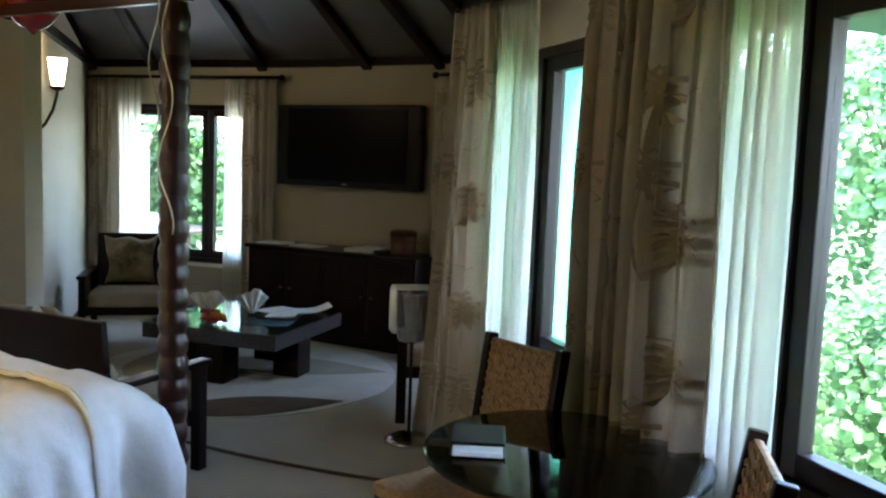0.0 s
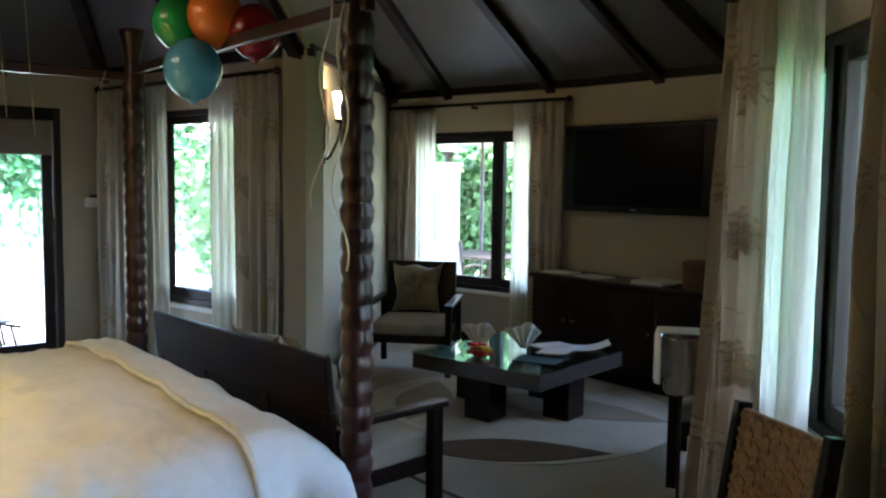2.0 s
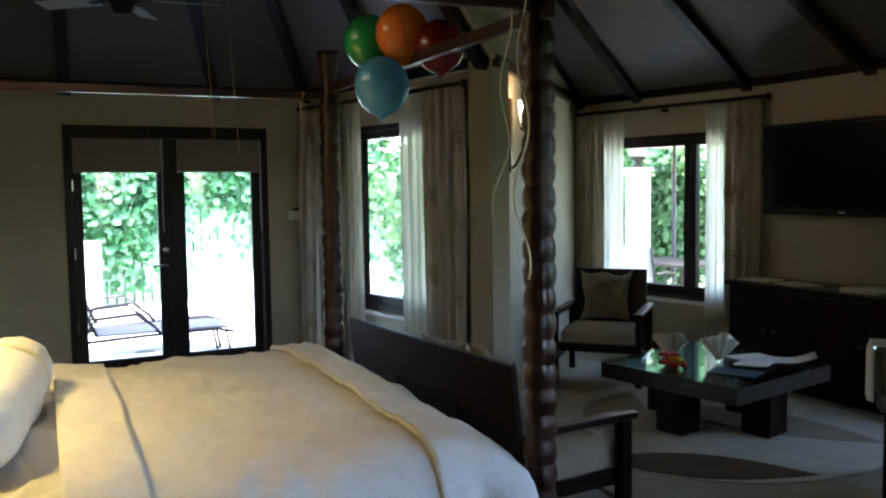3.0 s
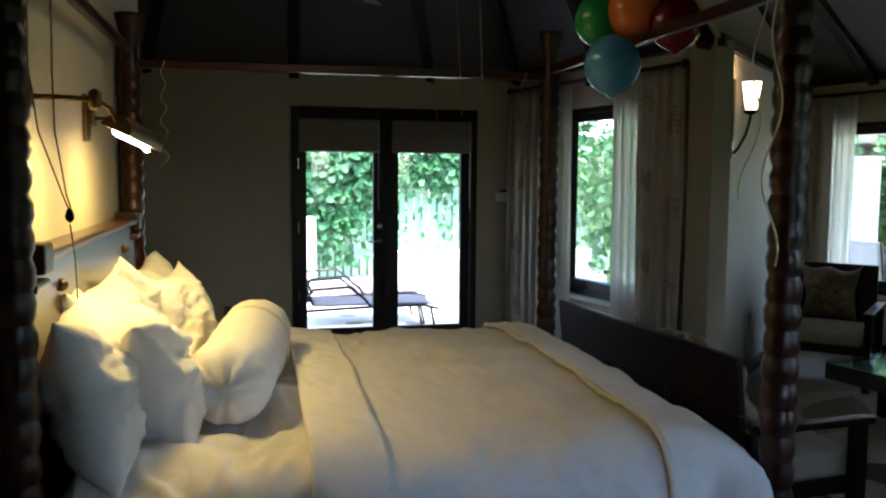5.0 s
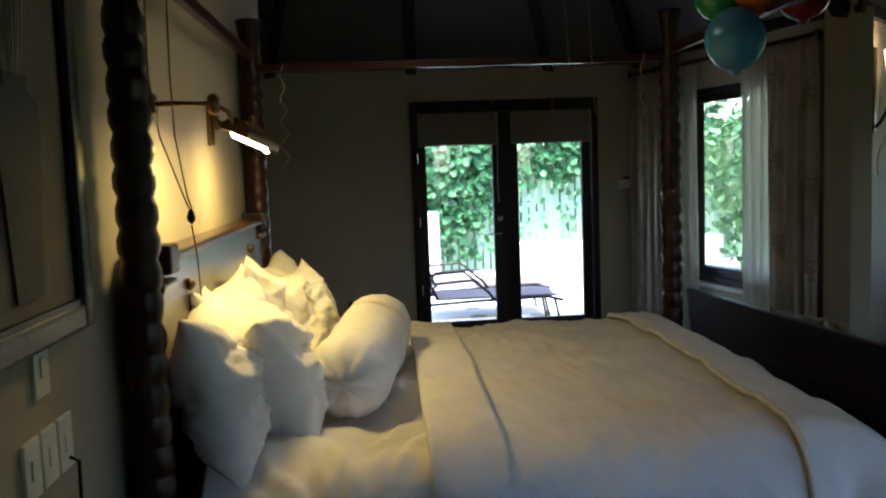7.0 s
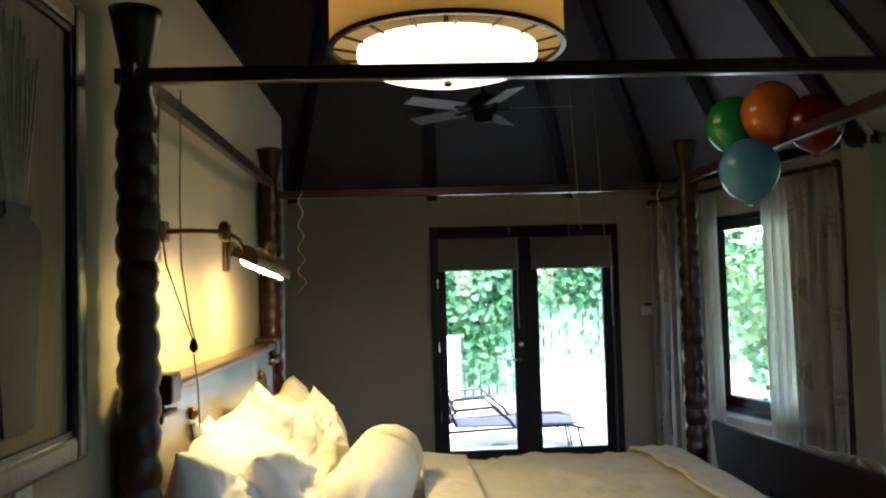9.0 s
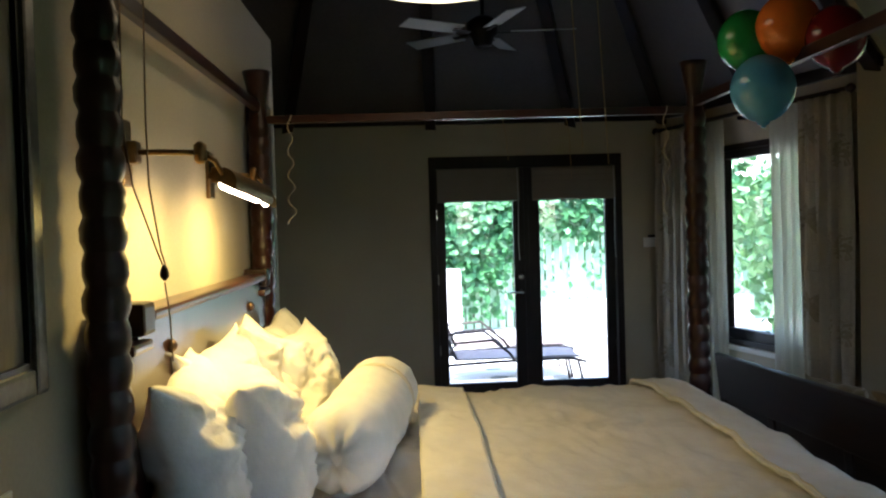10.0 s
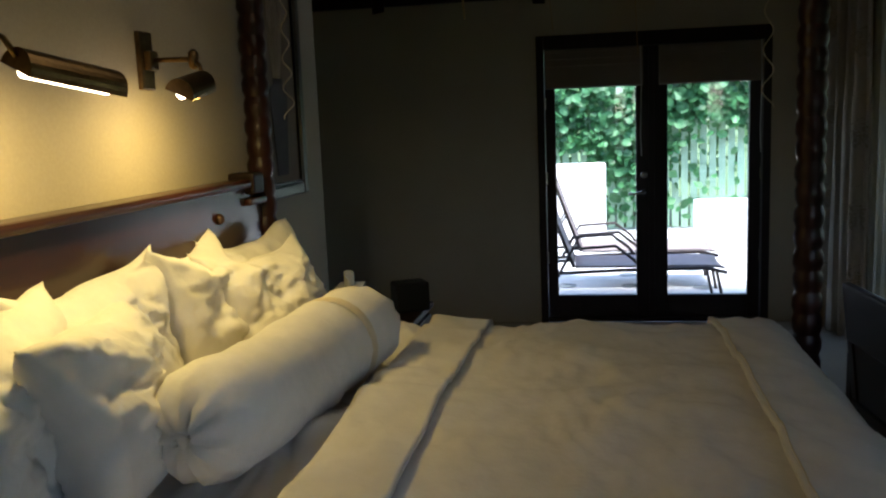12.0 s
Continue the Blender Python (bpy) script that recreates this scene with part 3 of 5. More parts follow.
def curtain(wallm, u0, u1, z0, z1, folds, amp, mat, label, seed, flare=0.0, palms=0, off=-0.11, parent=None):
    """A pleated panel on a wall's axes; palms: printed trees that follow the folds."""
    rnd = random.Random(int(seed * 10))
    ph = [rnd.uniform(0, 6.28) for _ in range(4)]

    def at(a, b):
        z = z1 - b * (z1 - z0)
        g = min(1.0, 0.45 + b * 1.6)
        wob = 0.25 * math.sin(a * 5 + ph[1]) + 0.12 * math.sin(b * 5 + a * 9 + ph[2])
        x = u0 + (u1 - u0) * (a + 0.012 * math.sin(6.28 * folds * a * 2 + ph[3])) + flare * (a if flare > 0 else 1 - a) * b ** 1.6 * 1.0
        y = off + amp * g * math.sin(6.28 * folds * a + ph[0] + 3 * wob) + 0.35 * amp * math.sin(6.28 * folds * 2.3 * a + ph[2] + wob)
        return Vector((x, y, z))
    ob = sheet(at, max(40, int(folds * 14)), 26, mat, "curtain", None, 0.003)
    ob.matrix_world = wallm
    tagged(ob, label, "curtain", "window curtains")
    if palms:
        bm = bmesh.new()
        du = 1.0 / (u1 - u0)
        dz = 1.0 / (z1 - z0)

        def strip(pts, wa, wb):
            vs = []
            for i, (a, b) in enumerate(pts):
                w = (wa + (wb - wa) * i / (len(pts) - 1)) / 2
                pa, pb = pts[max(i - 1, 0)], pts[min(i + 1, len(pts) - 1)]
                tx, tz = (pb[0] - pa[0]) / du, (pb[1] - pa[1]) / dz
                ln = math.hypot(tx, tz) or 1
                ox, oz = -tz / ln * w * du, tx / ln * w * dz
                row = []
                for s in (-1, 1):
                    aa, bb = min(max(a + s * ox, 0.01), 0.99), min(max(b + s * oz, 0.01), 0.99)
                    p = at(aa, bb)
                    p.y -= 0.0045 + 0.00002 * len(bm.verts) % 0.0015
                    row.append(bm.verts.new(p))
                vs.append(row)
            for r0, r1 in zip(vs, vs[1:]):
                bm.faces.new((r0[0], r0[1], r1[1], r1[0]))
        for k in range(palms):
            a = (k + 0.5 + rnd.uniform(-0.25, 0.25)) / palms
            for b in (0.08 + 0.07 * (k % 3), 0.33 + 0.07 * (k % 2), 0.58 + 0.05 * (k % 3), 0.82):
                h = 0.34
                lean = rnd.uniform(-0.02, 0.02)
                strip([(a + lean * math.sin(t / 8 * 3) * du, b + h * t / 8 * dz) for t in range(9)], 0.020, 0.028)
                for j in range(27):
                    th = math.pi * (j / 26) * 1.7 - 1.1
                    ln = (0.062 + 0.016 * (j % 3)) * (1 + 0.35 * abs(math.sin(th)))
                    strip([(a + ln * t / 4 * math.cos(th) * du, b + (-ln * t / 4 * math.sin(th) + 0.03 * (t / 4) ** 2) * dz) for t in range(5)], 0.010, 0.019)
                strip([(a + (-0.06 + 0.12 * t / 5) * du, b + (h + 0.01 * math.sin(t * 2.1)) * dz) for t in range(6)], 0.008, 0.004)
        tagged(part("print", bm, PRINT, ob, "faded brown palm tree print"), kind="stuff")
    return ob


def curtain_rod(wallm, u0, u1, z=2.30):
    r = thing("curtain_rod", wallm @ pose((u0 + u1) / 2, -0.105, z), "dark turned wooden curtain rod on brackets", "curtain rod", "curtain rods")
    a = (u1 - u0) / 2
    bm = bmesh.new()
    rod(bm, (-a, 0, 0), (a, 0, 0), 0.016)
    part("pole", bm, DARKWOOD_X, r, smooth=True)
    for s in (-1, 1):
        bm = bmesh.new()
        lathe(bm, [(0.016, 0), (0.026, 0.01), (0.03, 0.03), (0.02, 0.05), (0.006, 0.06)], 12, pose(s * a, 0, 0, 0, 90 * s, 0))
        part("finial", bm, DARKWOOD, r, smooth=True)
        part("bracket", B((s * (a - 0.08) - 0.008, s * (a - 0.08) + 0.008, 0.015, 0.1, -0.015, 0.012, 0.003)), DARKWOOD, r)
    part("bracket", B((-0.008, 0.008, 0.012, 0.1, -0.045, -0.017, 0.003)), DARKWOOD, r)
    return r


M_W2, M_W1, M_W3, M_NE = on_wall(P_DOOR, P_NICHE), on_wall(P_LIV, P_TV), on_wall(P_TVR, P_BAY), on_wall(P_RIGHT, P_E)
LP, LS = "heavy beige curtain printed with brown palm trees", "sheer cream voile curtain hanging in soft folds"
for mw, u0, u1, z in ((M_W2, 0.06, 2.28, 2.30), (M_W1, 0.08, 2.16, 2.30), (M_W3, 0.08, 1.8, 2.30), (M_NE, 0.22, 2.62, 2.36)):
    curtain_rod(mw, u0, u1, z)
ZT, ZN = 2.285, 2.345
curtain(M_W2, 0.03, 0.70, 0.02, ZT, 5, 0.035, PRINTED, LP, 1.1, palms=2)
curtain(M_W2, 0.67, 0.96, 0.03, ZT, 3, 0.016, SHEER, LS, 1.2, off=-0.07)
curtain(M_W2, 1.50, 1.90, 0.40, ZT, 4, 0.022, SHEER, LS, 1.3, off=-0.07)
curtain(M_W2, 1.86, 2.31, 0.02, ZT, 4, 0.035, PRINTED, LP, 1.4, palms=2)
curtain(M_W1, 0.05, 0.42, 0.02, ZT, 3, 0.035, PRINTED, LP, 2.1, palms=1)
curtain(M_W1, 0.39, 0.67, 0.06, ZT, 3, 0.02, SHEER, LS, 2.2, off=-0.07)
curtain(M_W1, 1.59, 1.84, 0.06, ZT, 4, 0.022, SHEER, LS, 2.3, off=-0.07)
curtain(M_W1, 1.80, 2.14, 0.02, ZT, 3, 0.035, PRINTED, LP, 2.4, palms=1)
curtain(M_W3, 0.04, 0.45, 0.02, ZT, 3, 0.035, PRINTED, LP, 3.1, palms=1)
curtain(M_NE, 0.26, 0.69, 0.02, ZN, 4, 0.045, PRINTED, LP, 4.1, flare=-0.42, palms=2, off=-0.13)
curtain(M_NE, 0.66, 1.07, 0.03, ZN, 5, 0.028, SHEER, LS, 4.2, off=-0.08)
curtain(M_NE, 1.57, 1.72, 0.03, ZN, 2.5, 0.014, SHEER, LS, 4.3, off=-0.07)
curtain(M_NE, 1.69, 2.43, 0.02, ZN, 7, 0.055, PRINTED, LP, 4.4, palms=4, off=-0.14)
curtain(M_NE, 2.40, 2.64, 0.03, ZN, 4, 0.026, SHEER, LS, 4.5, off=-0.09)

BLIND = material("taupe_roman_blind", (0.33, 0.28, 0.23), (0.28, 0.235, 0.19), 0.9, scale=4, fine=160, bump=0.15, trans=0.25, spec=0.1)
M_DW = on_wall(P_SW, P_DOOR)
for u0, u1 in ((3.405, 4.10), (4.21, 4.925)):
    bl = thing("roman_blind", M_DW @ pose((u0 + u1) / 2, -0.03, 1.745), "taupe fabric roman blind drawn up over the door glass", "blind", "door blinds")
    a = (u1 - u0) / 2
    part("headrail", B((-a, a, -0.02, 0.012, 0.262, 0.277, 0.003)), BLIND, bl)
    for k in range(3):
        part("fold", B((-a, a, -0.02 - 0.007 * k, -0.006 - 0.007 * k, 0.004 * k, 0.261 - 0.05 * k, 0.006)), BLIND, bl)
    bm = bmesh.new()
    tube(bm, [(a * 0.95, -0.035, 0.28), (a * 0.96, -0.04, 0.0), (a * 0.94, -0.04, -0.35), (a * 0.96, -0.038, -0.5)], 0.0025, 6)
    part("cord", bm, PLASTIC, bl, "thin white pull cord")

# ---- furniture ----
CUSHION = material("oatmeal_upholstery", (0.40, 0.34, 0.25), (0.33, 0.28, 0.20), 0.9, scale=4, fine=180, bump=0.2, spec=0.15)
OLIVE = material("olive_silk_cushion", (0.22, 0.17, 0.09), (0.16, 0.125, 0.065), 0.6, scale=5, fine=120, bump=0.12, sheen=0.2)
CARVED = material("carved_dark_apron", (0.05, 0.033, 0.024), (0.018, 0.012, 0.009), 0.5, scale=38, fine=90, bump=0.9, stretch=(1, 1, 1))
TABLEGLASS = glass("green_edge_glass", (0.80, 0.93, 0.88))
SMOKE = glass("smoked_table_glass", (0.30, 0.33, 0.32))
PAPER = material("white_paper", (0.78, 0.78, 0.76), (0.72, 0.72, 0.70), 0.85, scale=3, fine=60, bump=0.05)


def pad(name, parent, x0, x1, y0, y1, z0, z1, mat, label="", puff=0.02):
    bm = B((x0, x1, y0, y1, z0, z1))
    bmesh.ops.subdivide_edges(bm, edges=bm.edges[:], cuts=5, use_grid_fill=True)
    cx, cy, cz, ax, ay = (x0 + x1) / 2, (y0 + y1) / 2, (z0 + z1) / 2, (x1 - x0) / 2, (y1 - y0) / 2
    for v in bm.verts:
        u, w = (v.co.x - cx) / ax, (v.co.y - cy) / ay
        k = (1 - u ** 4) * (1 - w ** 4)
        v.co.z += (puff if v.co.z > cz else -puff * 0.2) * k + 0.004 * noise.noise(v.co * 9)
        r = 1 - 0.05 * abs(u * w)
        v.co.x, v.co.y = cx + (v.co.x - cx) * r, cy + (v.co.y - cy) * r
    return part(name, bm, mat, parent, label, True)


def armchair(m, label, group=""):
    """Faces local -y."""
    c = thing("armchair", m, label, "armchair", group)
    for sx in (-1, 1):
        part("front_leg", B((sx * 0.33 - 0.025, sx * 0.33 + 0.025, -0.36, -0.30, 0, 0.56, 0.006)), DARKWOOD, c)
        part("rear_leg", B((sx * 0.33 - 0.025, sx * 0.33 + 0.025, 0.28, 0.34, 0, 0.56, 0.006)), DARKWOOD, c)
        part("armrest", B((sx * 0.33 - 0.035, sx * 0.33 + 0.035, -0.39, 0.345, 0.561, 0.592, 0.01)), DARKWOOD_X, c, "polished dark wooden armrest")
    part("seat_frame", B((-0.304, 0.304, -0.34, 0.33, 0.27, 0.34, 0.006)), DARKWOOD_X, c)
    back = part("backrest", B((-0.304, 0.304, 0.0, 0.04, 0.0, 0.54, 0.01)), DARKWOOD, c)
    back.matrix_local = pose(0, 0.27, 0.341, -8)
    pad("seat_cushion", c, -0.295, 0.295, -0.36, 0.26, 0.342, 0.43, CUSHION, "oatmeal seat cushion", 0.025)
    return c


def scatter(parent_m, w, h, t, seed, label, mat=OLIVE):
    ob = pillow("cushion", w, h, t, 0, 0, 0, 0, 0, seed, label, "cushion")
    ob.data.materials[0] = mat
    ob.matrix_world = parent_m
    return ob


AC = pose(-4.36, 5.77, 0, 0, 0, 42)
armchair(AC, "dark wooden armchair with oatmeal seat cushion", "living armchairs")
scatter(AC @ pose(-0.02, 0.165, 0.46, -12, 0, 6), 0.42, 0.40, 0.13, 7.7, "olive silk cushion standing on the armchair")
armchair(pose(-1.2, 5.55, 0, 0, 0, -60), "dark wooden armchair beside the bay wall", "living armchairs")


def settee():
    s = thing("settee", pose(-2.6, 3.50, 0, 0, 0, 183.4), "long dark wooden settee with oatmeal cushions", "settee")
    w = 0.85
    for sx in (-1, 1):
        part("front_leg", B((sx * w - 0.028, sx * w + 0.028, -0.34, -0.28, 0, 0.53, 0.006)), DARKWOOD, s)
        part("rear_leg", B((sx * w - 0.028, sx * w + 0.028, 0.18, 0.24, 0, 0.53, 0.006)), DARKWOOD, s)
        part("armrest", B((sx * w - 0.036, sx * w + 0.036, -0.37, 0.2, 0.531, 0.562, 0.01)), DARKWOOD_X, s, "polished dark wooden armrest")
    part("seat_frame", B((-w + 0.03, w - 0.03, -0.33, 0.235, 0.22, 0.29, 0.006)), DARKWOOD_X, s)
    back = part("backrest", B((-w + 0.08, w - 0.08, 0.01, 0.025, 0.058, 0.302)), DARKWOOD_X, s, "dark wooden back panel")
    back.matrix_local = pose(0, 0.2, 0.30, -6)
    part("bottom_rail", B((-w + 0.03, w - 0.03, 0, 0.035, 0.0, 0.0575, 0.008)), DARKWOOD_X, back)
    part("top_rail", B((-w + 0.03, w - 0.03, 0, 0.035, 0.3025, 0.545, 0.01)), DARKWOOD_X, back)
    for x in (-w + 0.06, -0.3, 0.3, w - 0.06):
        part("stile", B((x - 0.03, x + 0.03, 0.003, 0.032, 0.058, 0.302, 0.005)), DARKWOOD, back)
    for k in range(3):
        x0 = -w + 0.04 + k * (2 * w - 0.08) / 3
        pad("seat_cushion", s, x0 + 0.004, x0 + (2 * w - 0.08) / 3 - 0.004, -0.34, 0.19, 0.292, 0.40, CUSHION, "oatmeal seat cushion", 0.02)
    return s


settee()
for x, turn, seed, lab in ((-2.62, 7, 3.3, "dark olive cushion leaning on the settee back"), (-2.12, -3, 4.4, "dark olive cushion beside the settee arm")):
    scatter(pose(x, 3.47, 0.47, 14, 0, turn), 0.42, 0.38, 0.13, seed, lab)


def coffee_table():
    t = thing("coffee_table", pose(-2.93, 5.57, 0, 0, 0, 10), "low square dark coffee table with carved apron and glass top", "coffee table")
    a = 0.525
    for x, y in ((0, -1), (0, 1), (1, 0), (-1, 0)):
        cx, cy = x * (a - 0.15), y * (a - 0.15)
        part("leg", B((cx - 0.1, cx + 0.1, cy - 0.1, cy + 0.1, 0.008, 0.29, 0.008)), DARKWOOD, t)
    for k in range(4):
        ob = part("apron", B((-a, a - 0.03, -0.015, 0.015, 0.29, 0.395, 0.005)), CARVED, t, "dark apron carved with a woven pattern")
        ob.matrix_local = pose(0, 0, 0, 0, 0, 90 * k) @ pose(0, -a + 0.016, 0)
    part("top_panel", B((-a + 0.032, a - 0.032, -a + 0.032, a - 0.032, 0.34, 0.385)), DARKWOOD_X, t)
    part("glass_top", B((-a - 0.01, a + 0.01, -a - 0.01, a + 0.01, 0.396, 0.408, 0.002)), TABLEGLASS, t, "clear glass top with green edge")
    return t


coffee_table()


def sideboard():
    s = thing("sideboard", pose(-2.98, 6.86, 0), "long dark wooden sideboard under the television", "sideboard")
    part("body", B((-0.86, 0.86, -0.22, 0.22, 0.06, 0.77, 0.006)), DARKWOOD_X, s)
    part("worktop", B((-0.89, 0.89, -0.25, 0.235, 0.771, 0.805, 0.008)), DARKWOOD_X, s)
    part("plinth", B((-0.83, 0.83, -0.19, 0.2, 0, 0.059)), DARKWOOD_X, s)
    for k in range(4):
        x0 = -0.84 + k * 0.42
        d = part("door", B((x0 + 0.004, x0 + 0.416, -0.24, -0.221, 0.09, 0.755, 0.006)), DARKWOOD, s)
        xk = x0 + (0.37 if k % 2 == 0 else 0.05)
        bm = bmesh.new()
        lathe(bm, [(0.006, 0), (0.006, 0.012), (0.014, 0.018), (0.012, 0.028), (0.004, 0.031)], 12, pose(xk, -0.24, 0.45, 90))
        part("knob", bm, BRONZE, d, "small bronze knob", True)
    return s


sideboard()


def television():
    t = thing("television", pose(-3.03, 6.97, 1.335), "large black flat television mounted on the wall", "television")
    part("housing", B((-0.75, 0.75, -0.03, 0.06, 0, 0.72, 0.012)), BLACK, t)
    scr = bpy.data.materials.new("screen_glass")
    scr.use_nodes = True
    q = scr.node_tree.nodes["Principled BSDF"]
    q.inputs["Specular IOR Level"].default_value = 0.04
    q.inputs["Base Color"].default_value, q.inputs["Roughness"].default_value = (0.005, 0.005, 0.008, 1), 0.3
    part("screen", B((-0.62, 0.62, -0.036, -0.031, 0.055, 0.685)), scr, t, "dark glossy screen, switched off")
    for s in (-1, 1):
        part("speaker", B((s * 0.685 - 0.055, s * 0.685 + 0.055, -0.038, -0.031, 0.03, 0.69, 0.003)), BLACK, t)
    part("badge", B((-0.03, 0.03, -0.034, -0.0305, 0.022, 0.032)), CHROME, t)
    part("mount", B((-0.2, 0.2, 0.061, 0.13, 0.2, 0.6, 0.004)), BLACK, t)
    return t


television()

WICKER = material("woven_rattan", (0.42, 0.25, 0.10), (0.20, 0.11, 0.045), 0.6, scale=45, fine=130, bump=0.5)


def rattan_chair(m, label):
    c = thing("dining_chair", m, label, "chair", "dining chairs")
    for sx in (-1, 1):
        part("front_leg", B((sx * 0.19 - 0.018, sx * 0.19 + 0.018, -0.21, -0.174, 0, 0.42, 0.005)), DARKWOOD, c)
        part("rear_leg", B((sx * 0.19 - 0.018, sx * 0.19 + 0.018, 0.19, 0.226, 0, 0.43, 0.005)), DARKWOOD, c)
    part("seat", B((-0.21, 0.21, -0.22, 0.19, 0.421, 0.47, 0.015)), WICKER, c, "woven rattan seat")
    back = part("backrest", B((-0.17, 0.17, -0.014, 0.014, 0.0, 0.5, 0.012)), WICKER, c, "woven rattan backrest")
    back.matrix_local = pose(0, 0.215, 0.445, -9)
    for s in (-1, 1):
        st = part("back_rail", B((s * 0.185 - 0.015, s * 0.185 + 0.015, -0.024, 0.024, -0.01, 0.515, 0.005)), DARKWOOD, c)
        st.matrix_local = pose(0, 0.215, 0.445, -9)
    bm = bmesh.new()
    for i in range(9):
        for j in range(14):
            x, z = -0.15 + i * 0.0375, 0.02 + j * 0.035
            box(bm, x - 0.016, x + 0.016, -0.019, -0.0145, z - 0.008, z + 0.008, 0, pose(0, 0, 0) @ Matrix.Translation((x, 0, z)) @ pose(0, 0, 0, 0, 28 if (i + j) % 2 else -28) @ Matrix.Translation((-x, 0, -z)))
    we = part("weave", bm, WICKER, c)
    we.matrix_local = pose(0, 0.215, 0.445, -9)
    return c


rattan_chair(pose(-0.03, 3.29, 0, 0, 0, -23.7), "dark framed dining chair with woven rattan back")
rattan_chair(pose(0.74, 2.66, 0, 0, 0, -74), "rattan dining chair drawn up to the table")


def dining_table():
    t = thing("dining_table", pose(0.43, 3.07, 0), "round smoked glass dining table on a dark pedestal", "dining table")
    bm = bmesh.new()
    lathe(bm, [(0.412, 0.735), (0.425, 0.738), (0.425, 0.748), (0.412, 0.751)], 56)
    part("glass_top", bm, SMOKE, t, "smoked round glass top", True)
    bm = bmesh.new()
    lathe(bm, [(0.06, 0.03), (0.055, 0.1), (0.05, 0.6), (0.13, 0.734)], 20)
    part("pedestal", bm, DARKWOOD, t, smooth=True)
    bm = bmesh.new()
    lathe(bm, [(0.26, 0.0), (0.26, 0.018), (0.1, 0.03)], 32)
    part("base", bm, DARKWOOD, t, smooth=True)
    return t


dining_table()

RUG = material("cream_rug_pile", (0.55, 0.51, 0.42), (0.46, 0.42, 0.34), 0.95, scale=4, fine=260, bump=0.6, spec=0.05)
RUGDARK = material("brown_rug_pile", (0.13, 0.095, 0.06), (0.10, 0.07, 0.045), 0.95, scale=4, fine=260, bump=0.6, spec=0.05)
RUGMID = material("sand_rug_pile", (0.34, 0.29, 0.21), (0.28, 0.24, 0.17), 0.95, scale=4, fine=260, bump=0.6, spec=0.05)
rug = thing("round_rug", pose(-2.88, 5.47, 0), "round cream rug with brown leaf shapes", "rug")
bm = bmesh.new()
lathe(bm, [(1.12, 0.001), (1.12, 0.007), (1.115, 0.009)], 72)
part("rug_base", bm, RUG, rug)


def lens_shape(x, y, length, width, turn, mat, name, z=0.0125):
    n = 20
    pts = [(length * (i / n - 0.5), width / 2 * math.sin(math.pi * i / n)) for i in range(n + 1)]
    pts += [(length * (0.5 - i / n), -width / 2 * math.sin(math.pi * i / n)) for i in range(1, n)]
    bm = bmesh.new()
    prism(bm, pts, 0.0015, z)
    part(name, bm, mat, rug).matrix_local = pose(x, y, 0, 0, 0, turn)


lens_shape(0.60, -0.66, 1.25, 0.42, 46, RUGDARK, "leaf")
lens_shape(0.15, 0.35, 1.5, 0.5, 20, RUGMID, "leaf")
lens_shape(-0.6, -0.3, 1.1, 0.4, -50, RUGMID, "leaf")
bm = bmesh.new()
tube(bm, [(-2.35 + 1.51 * t / 12, 4.12 + 0.12 * t / 12 - 0.05 * math.sin(t / 12 * 3.1), 0.002) for t in range(13)], 0.012, 6)
setting(part("carpet_line", bm, RUGDARK), "thin brown line woven into the carpet", "carpet line")
bm = bmesh.new()
tube(bm, [(-0.84 + 0.5 * t / 12, 4.24 - 1.3 * t / 12 + 0.1 * math.sin(t / 12 * 3.1), 0.002) for t in range(13)], 0.012, 6)
setting(part("carpet_line", bm, RUGDARK), "thin brown line woven into the carpet", "carpet line")

# ---- lamps ----


